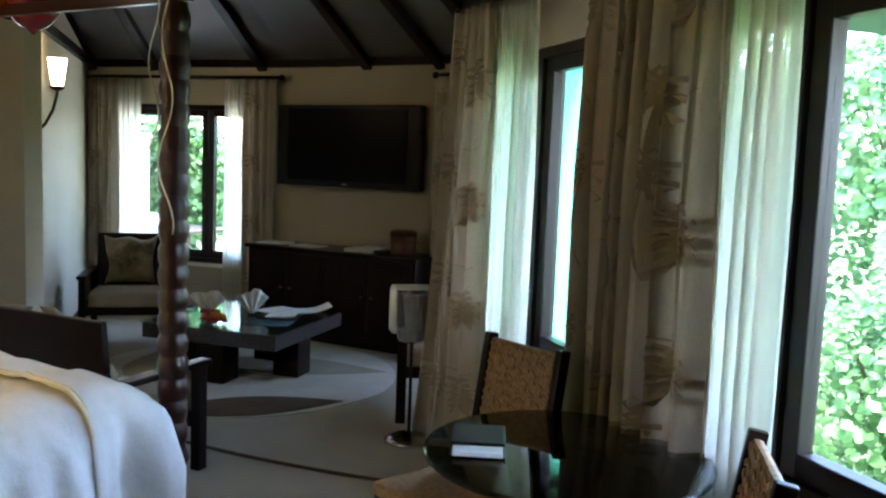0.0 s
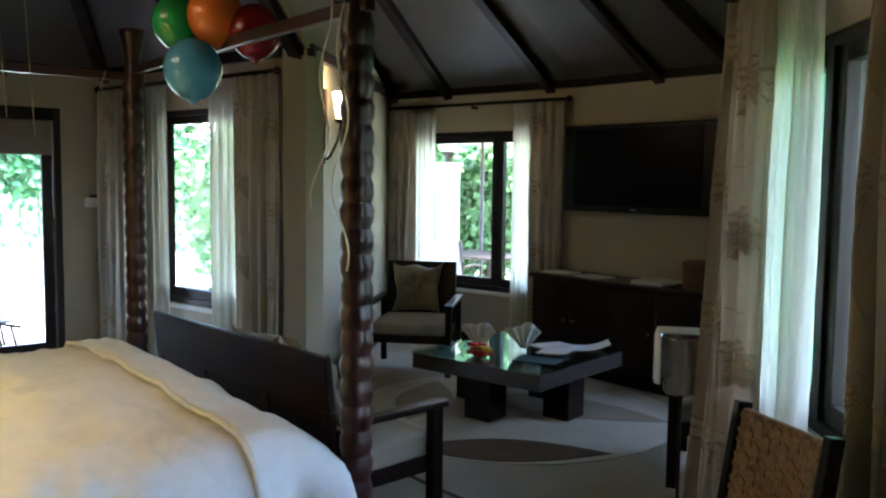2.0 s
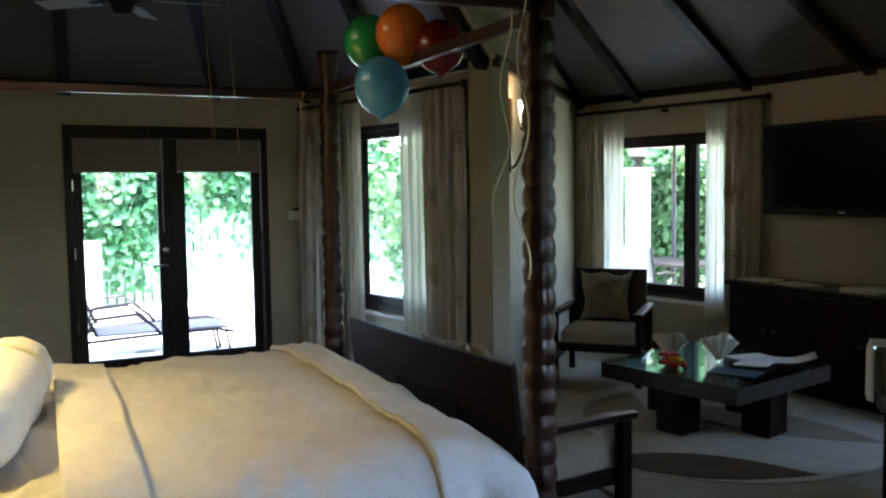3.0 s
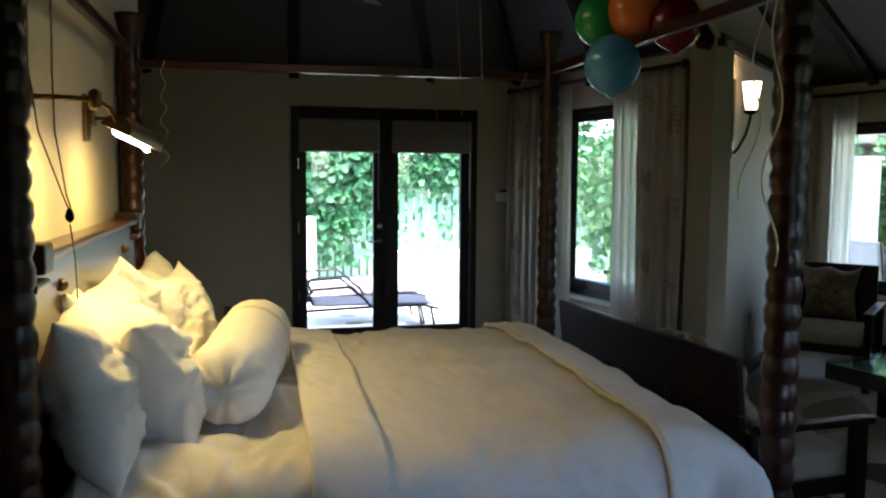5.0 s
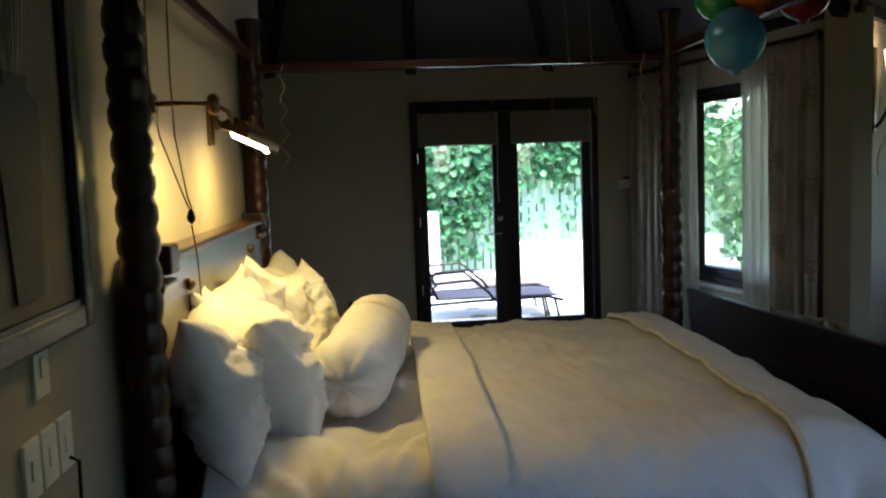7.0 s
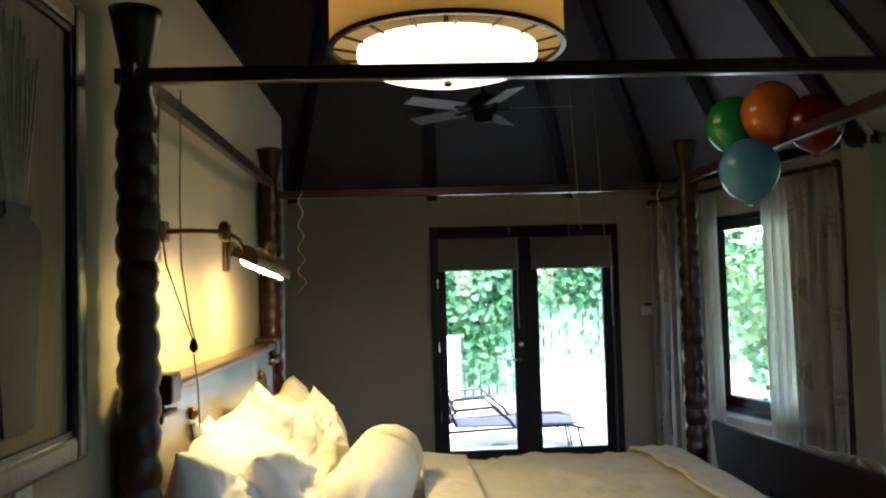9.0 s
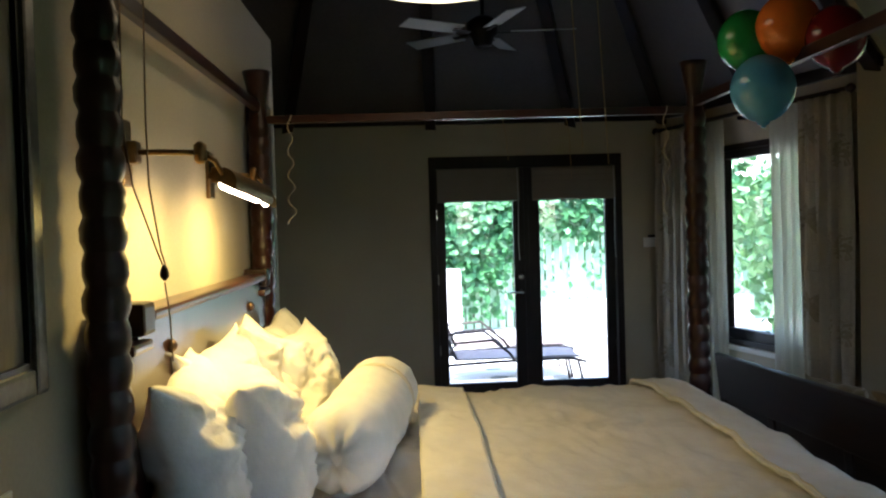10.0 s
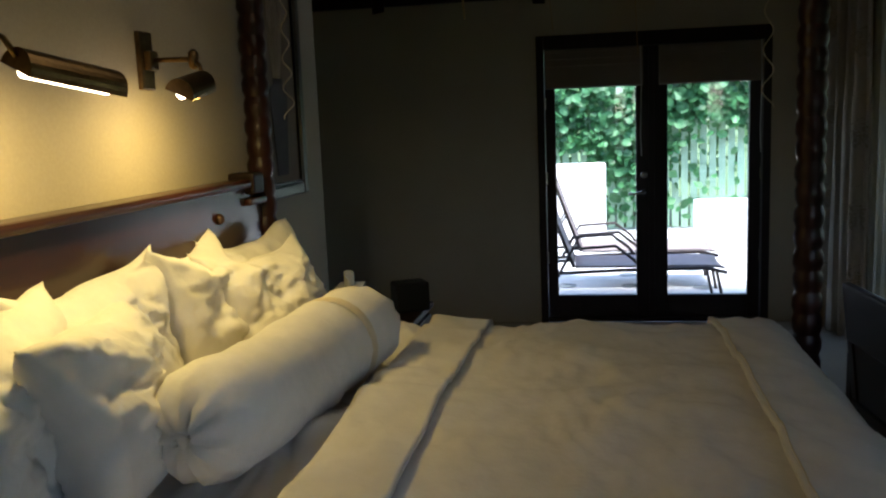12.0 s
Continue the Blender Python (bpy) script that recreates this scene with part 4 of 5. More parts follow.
def wall_lamp(m, group="bed lamps"):
    """A swing-arm reading lamp; local y points into the room."""
    w = thing("wall_lamp", m, "aged brass swing-arm reading lamp, switched on", "wall lamp", group)
    part("backplate", B((-0.04, 0.04, 0, 0.02, -0.09, 0.09, 0.006), (-0.025, 0.025, 0.02, 0.05, -0.03, 0.03, 0.006)), BRASS, w)
    bm = bmesh.new()
    tube(bm, [(0, 0.05, 0), (0.0, 0.10, 0.0), (-0.01, 0.21, -0.004)], 0.008)
    lathe(bm, [(0.008, -0.03), (0.018, -0.02), (0.018, 0.02), (0.008, 0.03)], 12, pose(-0.01, 0.21, -0.004))
    tube(bm, [(-0.01, 0.21, -0.004), (-0.03, 0.245, -0.025), (-0.045, 0.26, -0.062)], 0.007)
    part("arm", bm, BRASS, w, smooth=True)
    bm = bmesh.new()
    L, R, n = 0.26, 0.046, 14
    hm = pose(-0.165, 0.285, -0.105, 0, -8, -13) @ pose(0, 0, 0, -24)
    rings = []
    for x in (-L / 2, L / 2):
        for r in (R, R - 0.005):
            rings.append([bm.verts.new(hm @ Vector((x, r * math.cos(math.pi * k / n), r * math.sin(math.pi * k / n)))) for k in range(n + 1)])
    o0, i0, o1, i1 = rings
    for k in range(n):
        bm.faces.new((o0[k], o0[k + 1], o1[k + 1], o1[k]))
        bm.faces.new((i0[k + 1], i0[k], i1[k], i1[k + 1]))
    for k in (0, n):
        bm.faces.new((o0[k], o1[k], i1[k], i0[k]))
    for o in (o0, o1):
        bm.faces.new(o)
    part("shade", bm, BRASS, w, "half-round aged brass shade")
    bm = bmesh.new()
    rod(bm, hm @ Vector((-0.112, 0, 0.004)), hm @ Vector((0.112, 0, 0.004)), 0.018)
    part("bulb", bm, TUBE, w, "glowing warm tube bulb", True)
    return w


TUBE = glowing("warm_tube", (1.0, 0.80, 0.50), 1.8)
done = so_far()
wall_lamp(pose(-1.37, HEAD_Y, 1.77))
w2 = wall_lamp(pose(0, 0, 0))
w2.matrix_world = pose(-2.36, HEAD_Y, 1.77) @ Matrix.Diagonal((-1, 0.84, 1, 1))
for x in (-1.49, -2.24):
    lamp("reading_light", "AREA", BED_W, (1.0, 0.74, 0.20), look((x, HEAD_Y + 0.30, 1.635), (x, HEAD_Y + 0.05, 0.9)), 0.24, 0.06)
square_to_bed(done)


def pendant():
    p = thing("pendant_lamp", pose(-2.0, 1.66, 2.357), "large cream fabric drum pendant lamp, lit, over the bed", "pendant lamp")
    bm = bmesh.new()
    R = 0.435
    lathe(bm, [(R, 0.125), (R, 0.52), (R - 0.006, 0.52), (R - 0.006, 0.125), (R, 0.125)], 56, cap=False)
    part("shade", bm, SHADE, p, "pleated cream fabric drum shade", True)
    for z in (0.112, 0.515):
        bm = bmesh.new()
        lathe(bm, [(R + 0.006, z), (R + 0.006, z + 0.018), (R - 0.012, z + 0.018), (R - 0.012, z), (R + 0.006, z)], 56, cap=False)
        part("rim", bm, BRONZE, p)
    bm = bmesh.new()
    lathe(bm, [(0.02, 0.0), (0.17, 0.01), (0.28, 0.04), (0.335, 0.085), (0.335, 0.115), (0.02, 0.12)], 48)
    part("diffuser", bm, OPAL, p, "glowing opal glass bowl", True)
    for k in range(16):
        a = 2 * math.pi * k / 16
        bm = bmesh.new()
        rod(bm, (0.335 * math.cos(a), 0.335 * math.sin(a), 0.11), ((R - 0.01) * math.cos(a), (R - 0.01) * math.sin(a), 0.125), 0.005, seg=6)
        part("spoke", bm, BRONZE, p)
    bm = bmesh.new()
    lathe(bm, [(0.012, -0.02), (0.018, -0.01), (0.012, 0.0)], 12)
    rod(bm, (0, 0, 0.13), (0, 0, 2.5), 0.01)
    part("stem", bm, BRONZE, p)
    return p


SHADE = material("cream_shade_fabric", (0.80, 0.64, 0.36), (0.74, 0.58, 0.31), 0.9, scale=3, fine=120, bump=0.05, trans=0.7, stretch=(1, 1, 0.05))
OPAL = glowing("opal_glow", (1.0, 0.84, 0.52), PEND_E)
pendant()
lamp("pendant_light", "POINT", PEND_W, WARM, pose(-2.0, 1.66, 2.66), 0.12)


def sconce():
    m = on_wall(P_NICHE, P_LIV) @ pose(0.46, 0, 1.69)
    s = thing("wall_sconce", m, "bronze wall sconce with lit alabaster cup", "wall sconce")
    bm = bmesh.new()
    box(bm, -0.028, 0.028, -0.02, -0.001, 0, 0.54, 0.006)
    part("backplate", bm, BRONZE, s)
    bm = bmesh.new()
    tube(bm, [(0, -0.02, 0.03), (0, -0.05, 0.06), (0, -0.10, 0.16), (0, -0.125, 0.26), (0, -0.13, 0.31)], 0.011)
    lathe(bm, [(0.012, 0.29), (0.05, 0.31), (0.05, 0.325)], 16, pose(0, -0.13, 0))
    part("arm", bm, BRONZE, s, smooth=True)
    bm = bmesh.new()
    lathe(bm, [(0.034, 0.326), (0.042, 0.36), (0.052, 0.43), (0.064, 0.515), (0.058, 0.515), (0.046, 0.43), (0.03, 0.34)], 24, pose(0, -0.13, 0), cap=False)
    part("cup", bm, CUP, s, "glowing alabaster glass cup", True)
    return s


CUP = glowing("alabaster_glow", (1.0, 0.80, 0.48), SCONCE_E)
sconce()
lamp("sconce_light", "POINT", SCONCE_W, WARM, on_wall(P_NICHE, P_LIV) @ pose(0.46, -0.13, 2.25), 0.04)


def ceiling_fan():
    f = thing("ceiling_fan", pose(-4.75, 2.15, 2.865), "dark ceiling fan with pale blades hanging from the roof", "ceiling fan")
    bm = bmesh.new()
    lathe(bm, [(0.03, -0.12), (0.06, -0.11), (0.075, -0.06), (0.10, -0.04), (0.11, 0.04), (0.06, 0.08), (0.02, 0.09)], 24)
    part("motor", bm, BLACK, f, smooth=True)
    bm = bmesh.new()
    rod(bm, (0, 0, 0.09), (0, 0, 0.56), 0.013)
    part("downrod", bm, BLACK, f)
    for k in range(5):
        bl = part("blade", B((0.19, 0.62, -0.065, 0.065, -0.004, 0.004, 0.003)), FANBLADE, f, "pale painted fan blade")
        bl.matrix_local = pose(0, 0, 0, 0, 0, 72 * k + 12) @ pose(0, 0, -0.02, 12)
        br = part("blade_iron", B((0.08, 0.24, -0.018, 0.018, -0.012, -0.0045, 0.003)), BLACK, f)
        br.matrix_local = pose(0, 0, 0, 0, 0, 72 * k + 12) @ pose(0, 0, -0.02, 12)
    return f


FANBLADE = material("washed_fan_blade", (0.42, 0.44, 0.46), (0.35, 0.37, 0.39), 0.45, scale=4, fine=50, bump=0.05)
ceiling_fan()

# ---- outside ----
PAVING = material("pale_patio_paving", (0.62, 0.61, 0.58), (0.52, 0.51, 0.48), 0.85, scale=3, fine=60, bump=0.2)
GREENWALL = material("turquoise_render", (0.085, 0.44, 0.28), (0.07, 0.39, 0.245), 0.85, scale=2, fine=60, bump=0.15)
PICKET = material("pale_green_fence_paint", (0.34, 0.50, 0.36), (0.26, 0.40, 0.28), 0.7, scale=6, fine=60, bump=0.2, var=0.12, stretch=(1, 1, 0.2))
GRASS = material("garden_ground", (0.10, 0.16, 0.05), (0.06, 0.10, 0.03), 0.95, scale=1.5, fine=40, bump=0.4)


def leafy(name, a, b):
    m = material(name, a, b, 0.5, scale=1.2, fine=30, bump=0.0, trans=0.35)
    nt = m.node_tree
    g = nt.nodes.new("ShaderNodeNewGeometry")
    h = nt.nodes.new("ShaderNodeHueSaturation")
    r = nt.nodes.new("ShaderNodeMapRange")
    r.inputs["To Min"].default_value, r.inputs["To Max"].default_value = 0.55, 1.5
    nt.links.new(g.outputs["Random Per Island"], r.inputs[0])
    nt.links.new(r.outputs[0], h.inputs["Value"])
    base = nt.nodes["Principled BSDF"].inputs["Base Color"]
    nt.links.new(base.links[0].from_socket, h.inputs["Color"])
    nt.links.new(h.outputs[0], base)
    return m


LEAF = leafy("ivy_leaf", (0.075, 0.23, 0.085), (0.045, 0.15, 0.055))
BUSHLEAF = leafy("shrub_leaf", (0.12, 0.24, 0.085), (0.07, 0.16, 0.055))
bm = bmesh.new()
S = 400
for q in (((-S, -S), (S, -S), (S, S), (-S, S)),):
    bm.faces.new([bm.verts.new((x, y, -0.12)) for x, y in q])
setting(part("ground", bm, GRASS), "green garden ground reaching the horizon", "ground")
patio = setting(part("patio", B((-12.2, -6.36, -3.0, 8.0, -0.11, -0.06, 0.01)), PAVING), "pale paved patio outside the french door", "patio")
SPOT = material("grey_inlay_stone", (0.22, 0.24, 0.24), (0.17, 0.19, 0.19), 0.8, scale=9, fine=60, bump=0.2)
rnd = random.Random(4)
for i in range(26):
    x, y = -6.9 - 0.75 * (i % 6) - rnd.uniform(0, 0.3), 1.2 + 0.62 * (i // 6) + rnd.uniform(0, 0.3)
    bm = bmesh.new()
    lathe(bm, [(0.10, 0.0), (0.10, 0.004)], 9)
    for v in bm.verts:
        v.co.x *= rnd.uniform(0.7, 1.3)
    ob = part("inlay_stone", bm, SPOT, patio)
    ob.location = (x, y, -0.0595)

# outer skins of the house walls
for k, (a, b) in enumerate(zip(OUTLINE, OUTLINE[1:] + OUTLINE[:1])):
    if (a, b) == (P_BAY, P_RIGHT):
        length = (Vector(b) - Vector(a)).length
        ob = part("outer_skin", B((-0.2, length - 0.22, 0.162, 0.18, -0.1, 2.75)), GREENWALL)
        ob.matrix_world = on_wall(a, b)
        setting(ob, "turquoise painted outer wall", "wall")


def leaves(name, n, place, size, mat, label, seed, parent=None):
    """Many small folded leaves in one mesh; place(rnd) gives a spot and an outward direction."""
    rnd = random.Random(seed)
    vs, fs = [], []
    for _ in range(n):
        p, out = place(rnd)
        s = size * rnd.uniform(0.6, 1.3)
        d = Vector((rnd.uniform(-1, 1), rnd.uniform(-1, 1), rnd.uniform(-0.9, 0.5))).normalized()
        nrm = (Vector(out) + Vector((rnd.uniform(-0.8, 0.8), rnd.uniform(-0.8, 0.8), rnd.uniform(-0.3, 0.9)))).normalized()
        side = d.cross(nrm).normalized()
        p = Vector(p)
        k = len(vs)
        vs += [p, p + s * (0.45 * d + 0.42 * side) + nrm * s * 0.12, p + s * d, p + s * (0.45 * d - 0.42 * side) + nrm * s * 0.12, p + s * (0.9 * d + 0.22 * side), p + s * (0.9 * d - 0.22 * side)]
        fs += [(k, k + 1, k + 4, k + 2), (k, k + 2, k + 5, k + 3)]
    me = bpy.data.meshes.new(name)
    me.from_pydata(vs, [], fs)
    me.materials.append(mat)
    ob = new(name, me)
    return tagged(ob, label, "foliage", kind="stuff")


FX = -12.0


def fence(m, n, label):
    f = thing("picket_fence", m, label, "fence", "garden fences")
    shared = None
    for z in (0.35, 1.5):
        part("fence_rail", B((-0.05, n * 0.125, 0.02, 0.06, z, z + 0.09, 0.004)), PICKET, f)
    for i in range(n):
        if shared is None:
            ob = part("picket", B((-0.046, 0.046, -0.012, 0.012, 0.02, 2.0, 0.004)), PICKET, f)
            shared = ob.data
        else:
            ob = new("picket", shared)
            ob.parent = f
        ob.location = (i * 0.125, 0, 0)
    return f


fence(pose(FX, -1.5, -0.06, 0, 0, 90), 80, "pale green picket fence overgrown with ivy")


def ivy_place(r):
    y = r.uniform(-1.6, 8.6)
    top = 2.35 + 0.3 * math.sin(y * 1.7) + 0.2 * math.sin(y * 4.1)
    edge = 1.2 + 0.45 * math.sin(y * 1.1 + 2) + 0.3 * math.sin(y * 3.7)
    z = r.uniform(edge, top) if r.random() < 0.93 else r.uniform(0.1, edge)
    return (FX + 0.05 + r.uniform(-0.05, 0.22), y, z), (1, 0, 0.3)


leaves("ivy", 8000, ivy_place, 0.13, LEAF, "dense green ivy hanging over the picket fence", 11)


def clump(cx, cy, cz, rx, ry, rz):
    def f(r):
        while True:
            u = Vector((r.uniform(-1, 1), r.uniform(-1, 1), r.uniform(-1, 1)))
            if 0.25 < u.length < 1:
                break
        n = noise.noise(Vector((u.x * 2 + cx, u.y * 2 + cy, u.z * 2))) * 0.45
        k = 1 + n
        return (cx + u.x * rx * k, cy + u.y * ry * k, cz + u.z * rz * k), u
    return f


def shrub(x, y, r, h, n, size, seed, label, mat=BUSHLEAF):
    s = thing("shrub", pose(x, y, -0.12), label, "shrub", "garden shrubs")
    bm = bmesh.new()
    rr = random.Random(seed)
    for k in range(5):
        a = 1.26 * k + rr.uniform(0, 0.5)
        tube(bm, [(0, 0, 0), (0.2 * r * math.cos(a), 0.2 * r * math.sin(a), h * 0.3), (0.5 * r * math.cos(a), 0.5 * r * math.sin(a), h * 0.75)], [0.03, 0.02, 0.008], 6)
    part("stem", bm, BARK, s)
    lv = leaves("leaves", n, clump(0, 0, h * 0.55, r, r, h * 0.5), size, mat, "", seed)
    for key in ("label", "category", "kind"):
        if key in lv:
            del lv[key]
    lv.parent = s
    return s


BARK = material("bark", (0.12, 0.08, 0.05), (0.07, 0.05, 0.03), 0.9, scale=8, fine=60, bump=0.6, stretch=(1, 1, 0.2))
for x, y, r, h, n, sz, sd, lab in (
        (1.5, 5.5, 1.0, 1.15, 8000, 0.058, 1, "bright green shrub under the garden window"), (3.9, 4.3, 1.2, 1.5, 5000, 0.085, 2, "low leafy garden shrub"),
        (2.9, 7.8, 1.0, 1.0, 2500, 0.08, 3, "low leafy garden shrub"), (1.7, 12.5, 2.2, 3.7, 9000, 0.12, 4, "tall broad-leaved garden shrub"), (5.6, 9.0, 2.2, 4.2, 6500, 0.15, 5, "tall broad-leaved garden shrub"),
        (-0.8, 13.0, 1.8, 4.4, 6000, 0.13, 6, "tall broad-leaved garden shrub"),
        (-8.75, 10.7, 0.95, 2.25, 4500, 0.14, 7, "green creeper shrub beyond the terrace"), (-4.3, 11.0, 1.3, 2.1, 2500, 0.17, 8, "green creeper shrub beyond the terrace"),
        (-11.4, 12.6, 1.4, 3.9, 2500, 0.2, 15, "tall green shrub beyond the terrace"), (-9.5, 7.2, 1.2, 2.7, 3000, 0.15, 9, "tall green shrub by the patio"), (-13.5, 3.0, 1.6, 4.2, 3000, 0.2, 12, "tree crown behind the fence"), (-13.8, 6.4, 1.6, 4.4, 3000, 0.2, 13, "tree crown behind the fence"), (-13.6, -0.2, 1.5, 4.0, 2500, 0.2, 14, "tree crown behind the fence")):
    shrub(x, y, r, h, n, sz, sd, lab)
low = setting(part("patio_wall", B((-9.9, -9.65, 3.46, 6.2, -0.07, 0.55, 0.02)), EXTERIOR), "low white rendered patio wall", "garden wall")
low2 = setting(part("patio_wall", B((-10.9, -10.6, -1.5, 2.5, -0.07, 0.95, 0.02)), EXTERIOR), "white rendered patio wall beside the fence", "garden wall")

SLING = material("brown_sling_mesh", (0.30, 0.24, 0.22), (0.22, 0.17, 0.155), 0.7, scale=20, fine=160, bump=0.3)
IRON = material("dark_cast_metal", (0.05, 0.035, 0.03), (0.03, 0.022, 0.02), 0.45, metal=0.5, scale=10, fine=60, bump=0.1)


def lounger(m, label):
    """Foot towards local +y, head towards -y."""
    s = thing("sun_lounger", m, label, "sun lounger", "patio loungers")
    for sx in (-1, 1):
        x = sx * 0.31
        bm = bmesh.new()
        tube(bm, [(x, -0.55, 0.30), (x, 0.2, 0.33), (x, 0.9, 0.34), (x, 1.06, 0.30)], 0.016)
        part("side_frame", bm, IRON, s, smooth=True)
        for y in (0.98, -0.45):
            bm = bmesh.new()
            tube(bm, [(x, y, 0.31), (x + sx * 0.02, y + 0.03, 0.15), (x + sx * 0.01, y + 0.06, 0.0)], 0.014)
            part("leg", bm, IRON, s, smooth=True)
        bm = bmesh.new()
        tube(bm, [(x * 1.08, -0.28, 0.33), (x * 1.12, -0.18, 0.52), (x * 1.12, 0.17, 0.54), (x * 1.1, 0.32, 0.42), (x, 0.38, 0.34)], 0.014)
        part("armrest", bm, IRON, s, smooth=True)

    def bed_f(a, b):
        return Vector((-0.29 + 0.58 * a, -0.16 + 1.21 * b, 0.355 - 0.02 * math.sin(math.pi * a) - 0.06 * max(0, b - 0.9) * 10 * 0.3))

    def back_f(a, b):
        return Vector((-0.29 + 0.58 * a, -0.17 - 0.20 * b - 0.05 * b * b, 0.36 + 0.68 * b - 0.05 * math.sin(math.pi * b)))
    sheet(bed_f, 8, 16, SLING, "seat_sling", s, 0.015)
    sheet(back_f, 8, 12, SLING, "back_sling", s, 0.015)
    bm = bmesh.new()
    for x in (-0.3, 0.3):
        tube(bm, [Vector((x, back_f(0, t / 8).y, back_f(0, t / 8).z)) for t in range(9)], 0.016)
    part("back_frame", bm, IRON, s, smooth=True)
    bm = bmesh.new()
    for x in (-0.25, 0.25):
        tube(bm, [(x, -0.30, 0.70), (x, -0.52, 0.33)], 0.01)
    part("back_prop", bm, IRON, s)
    return s


lounger(pose(-7.2, 2.26, -0.06, 0, 0, 0), "brown sling sun lounger on the patio, back raised")
lounger(pose(-8.05, 2.33, -0.06, 0, 0, 0), "brown sling sun lounger beside another, back raised")

# terrace seen beyond the living room window
tt = thing("terrace_table", pose(-6.9, 8.85, -0.1), "dark metal terrace table", "table")
part("tabletop", B((-0.6, 0.6, -0.4, 0.4, 0.70, 0.735, 0.008)), IRON, tt)
for sx in (-1, 1):
    for sy in (-1, 1):
        bm = bmesh.new()
        tube(bm, [(sx * 0.5, sy * 0.32, 0.0), (sx * 0.52, sy * 0.34, 0.70)], 0.018)
        part("leg", bm, IRON, tt)
setting(part("terrace", B((-9.2, -3.4, 7.7, 10.1, -0.11, -0.1 + 0.002, 0)), PAVING), "pale paved terrace", "terrace")
CANVAS = material("cream_canvas", (0.72, 0.60, 0.52), (0.66, 0.54, 0.46), 0.85, scale=4, fine=120, bump=0.08, trans=0.3)
SLING_PALE = material("pale_sling_mesh", (0.70, 0.68, 0.68), (0.62, 0.60, 0.60), 0.75, scale=12, fine=160, bump=0.15)


def parasol(x, y):
    s = thing("parasol", pose(x, y, -0.1), "cream canvas parasol opened over the terrace table", "parasol")
    bm = bmesh.new()
    lathe(bm, [(0.26, 0), (0.26, 0.05), (0.06, 0.08), (0.024, 0.1), (0.024, 2.86), (0.034, 2.9), (0.01, 2.95)], 16)
    part("pole", bm, IRON, s, smooth=True)
    bm = bmesh.new()
    tip, rim, hem = bm.verts.new((0, 0, 2.88)), [], []
    for k in range(16):
        a = 2 * math.pi * k / 16
        r = 1.35 if k % 2 == 0 else 1.22
        rim.append(bm.verts.new((r * math.cos(a), r * math.sin(a), 2.33)))
        hem.append(bm.verts.new((r * math.cos(a), r * math.sin(a), 2.22)))
    for k in range(16):
        j = (k + 1) % 16
        bm.faces.new((tip, rim[k], rim[j]))
        bm.faces.new((rim[k], hem[k], hem[j], rim[j]))
    part("canopy", bm, CANVAS, s)
    for k in range(8):
        a = 2 * math.pi * k / 8
        bm = bmesh.new()
        rod(bm, (0.03 * math.cos(a), 0.03 * math.sin(a), 2.83), (1.33 * math.cos(a), 1.33 * math.sin(a), 2.31), 0.011, seg=6)
        rod(bm, (0.03 * math.cos(a), 0.03 * math.sin(a), 2.25), (0.7 * math.cos(a), 0.7 * math.sin(a), 2.555), 0.009, seg=6)
        part("rib", bm, IRON, s)


def terrace_chair(m):
    s = thing("terrace_chair", m, "pale sling terrace chair with dark metal frame", "chair")
    for sx in (-1, 1):
        x = sx * 0.25
        bm = bmesh.new()
        tube(bm, [(x, 0.26, 0.0), (x, 0.24, 0.40), (x, -0.2, 0.38), (x, -0.34, 0.98)], 0.014)
        part("side_frame", bm, IRON, s, smooth=True)
        bm = bmesh.new()
        tube(bm, [(x, -0.3, 0.0), (x, -0.22, 0.38)], 0.014)
        part("leg", bm, IRON, s, smooth=True)
        bm = bmesh.new()
        tube(bm, [(x * 1.1, -0.28, 0.66), (x * 1.16, 0.0, 0.67), (x * 1.14, 0.24, 0.64), (x, 0.24, 0.40)], 0.014)
        part("armrest", bm, IRON, s, smooth=True)
    sheet(lambda a, b: Vector((-0.24 + 0.48 * a, 0.24 - 0.42 * b, 0.395 - 0.02 * math.sin(math.pi * a))), 8, 8, SLING_PALE, "seat", s, 0.012)
    sheet(lambda a, b: Vector((-0.24 + 0.48 * a, -0.19 - 0.15 * b, 0.40 + 0.58 * b)), 8, 8, SLING_PALE, "backrest", s, 0.012)


parasol(-7.4, 9.3)
terrace_chair(pose(-6.62, 8.12, -0.098, 0, 0, 25))
pl = thing("garden_pillar", pose(-8.5, 9.62, -0.1), "white rendered pillar with a lantern on top", "pillar")
part("shaft", B((-0.13, 0.13, -0.13, 0.13, 0, 1.88, 0.015)), EXTERIOR, pl)
part("cap", B((-0.155, 0.155, -0.155, 0.155, 1.881, 1.94, 0.01)), EXTERIOR, pl)
bm = bmesh.new()
lathe(bm, [(0.09, 1.941), (0.05, 1.99), (0.05, 2.04), (0.12, 2.07), (0.12, 2.09), (0.02, 2.10)], 16)
part("lantern_base", bm, IRON, pl, smooth=True)
bm = bmesh.new()
lathe(bm, [(0.02, 2.101), (0.11, 2.11), (0.13, 2.38), (0.10, 2.42), (0.01, 2.44)], 16)
part("lantern_glass", bm, PLASTIC, pl, "white lantern shade", True)
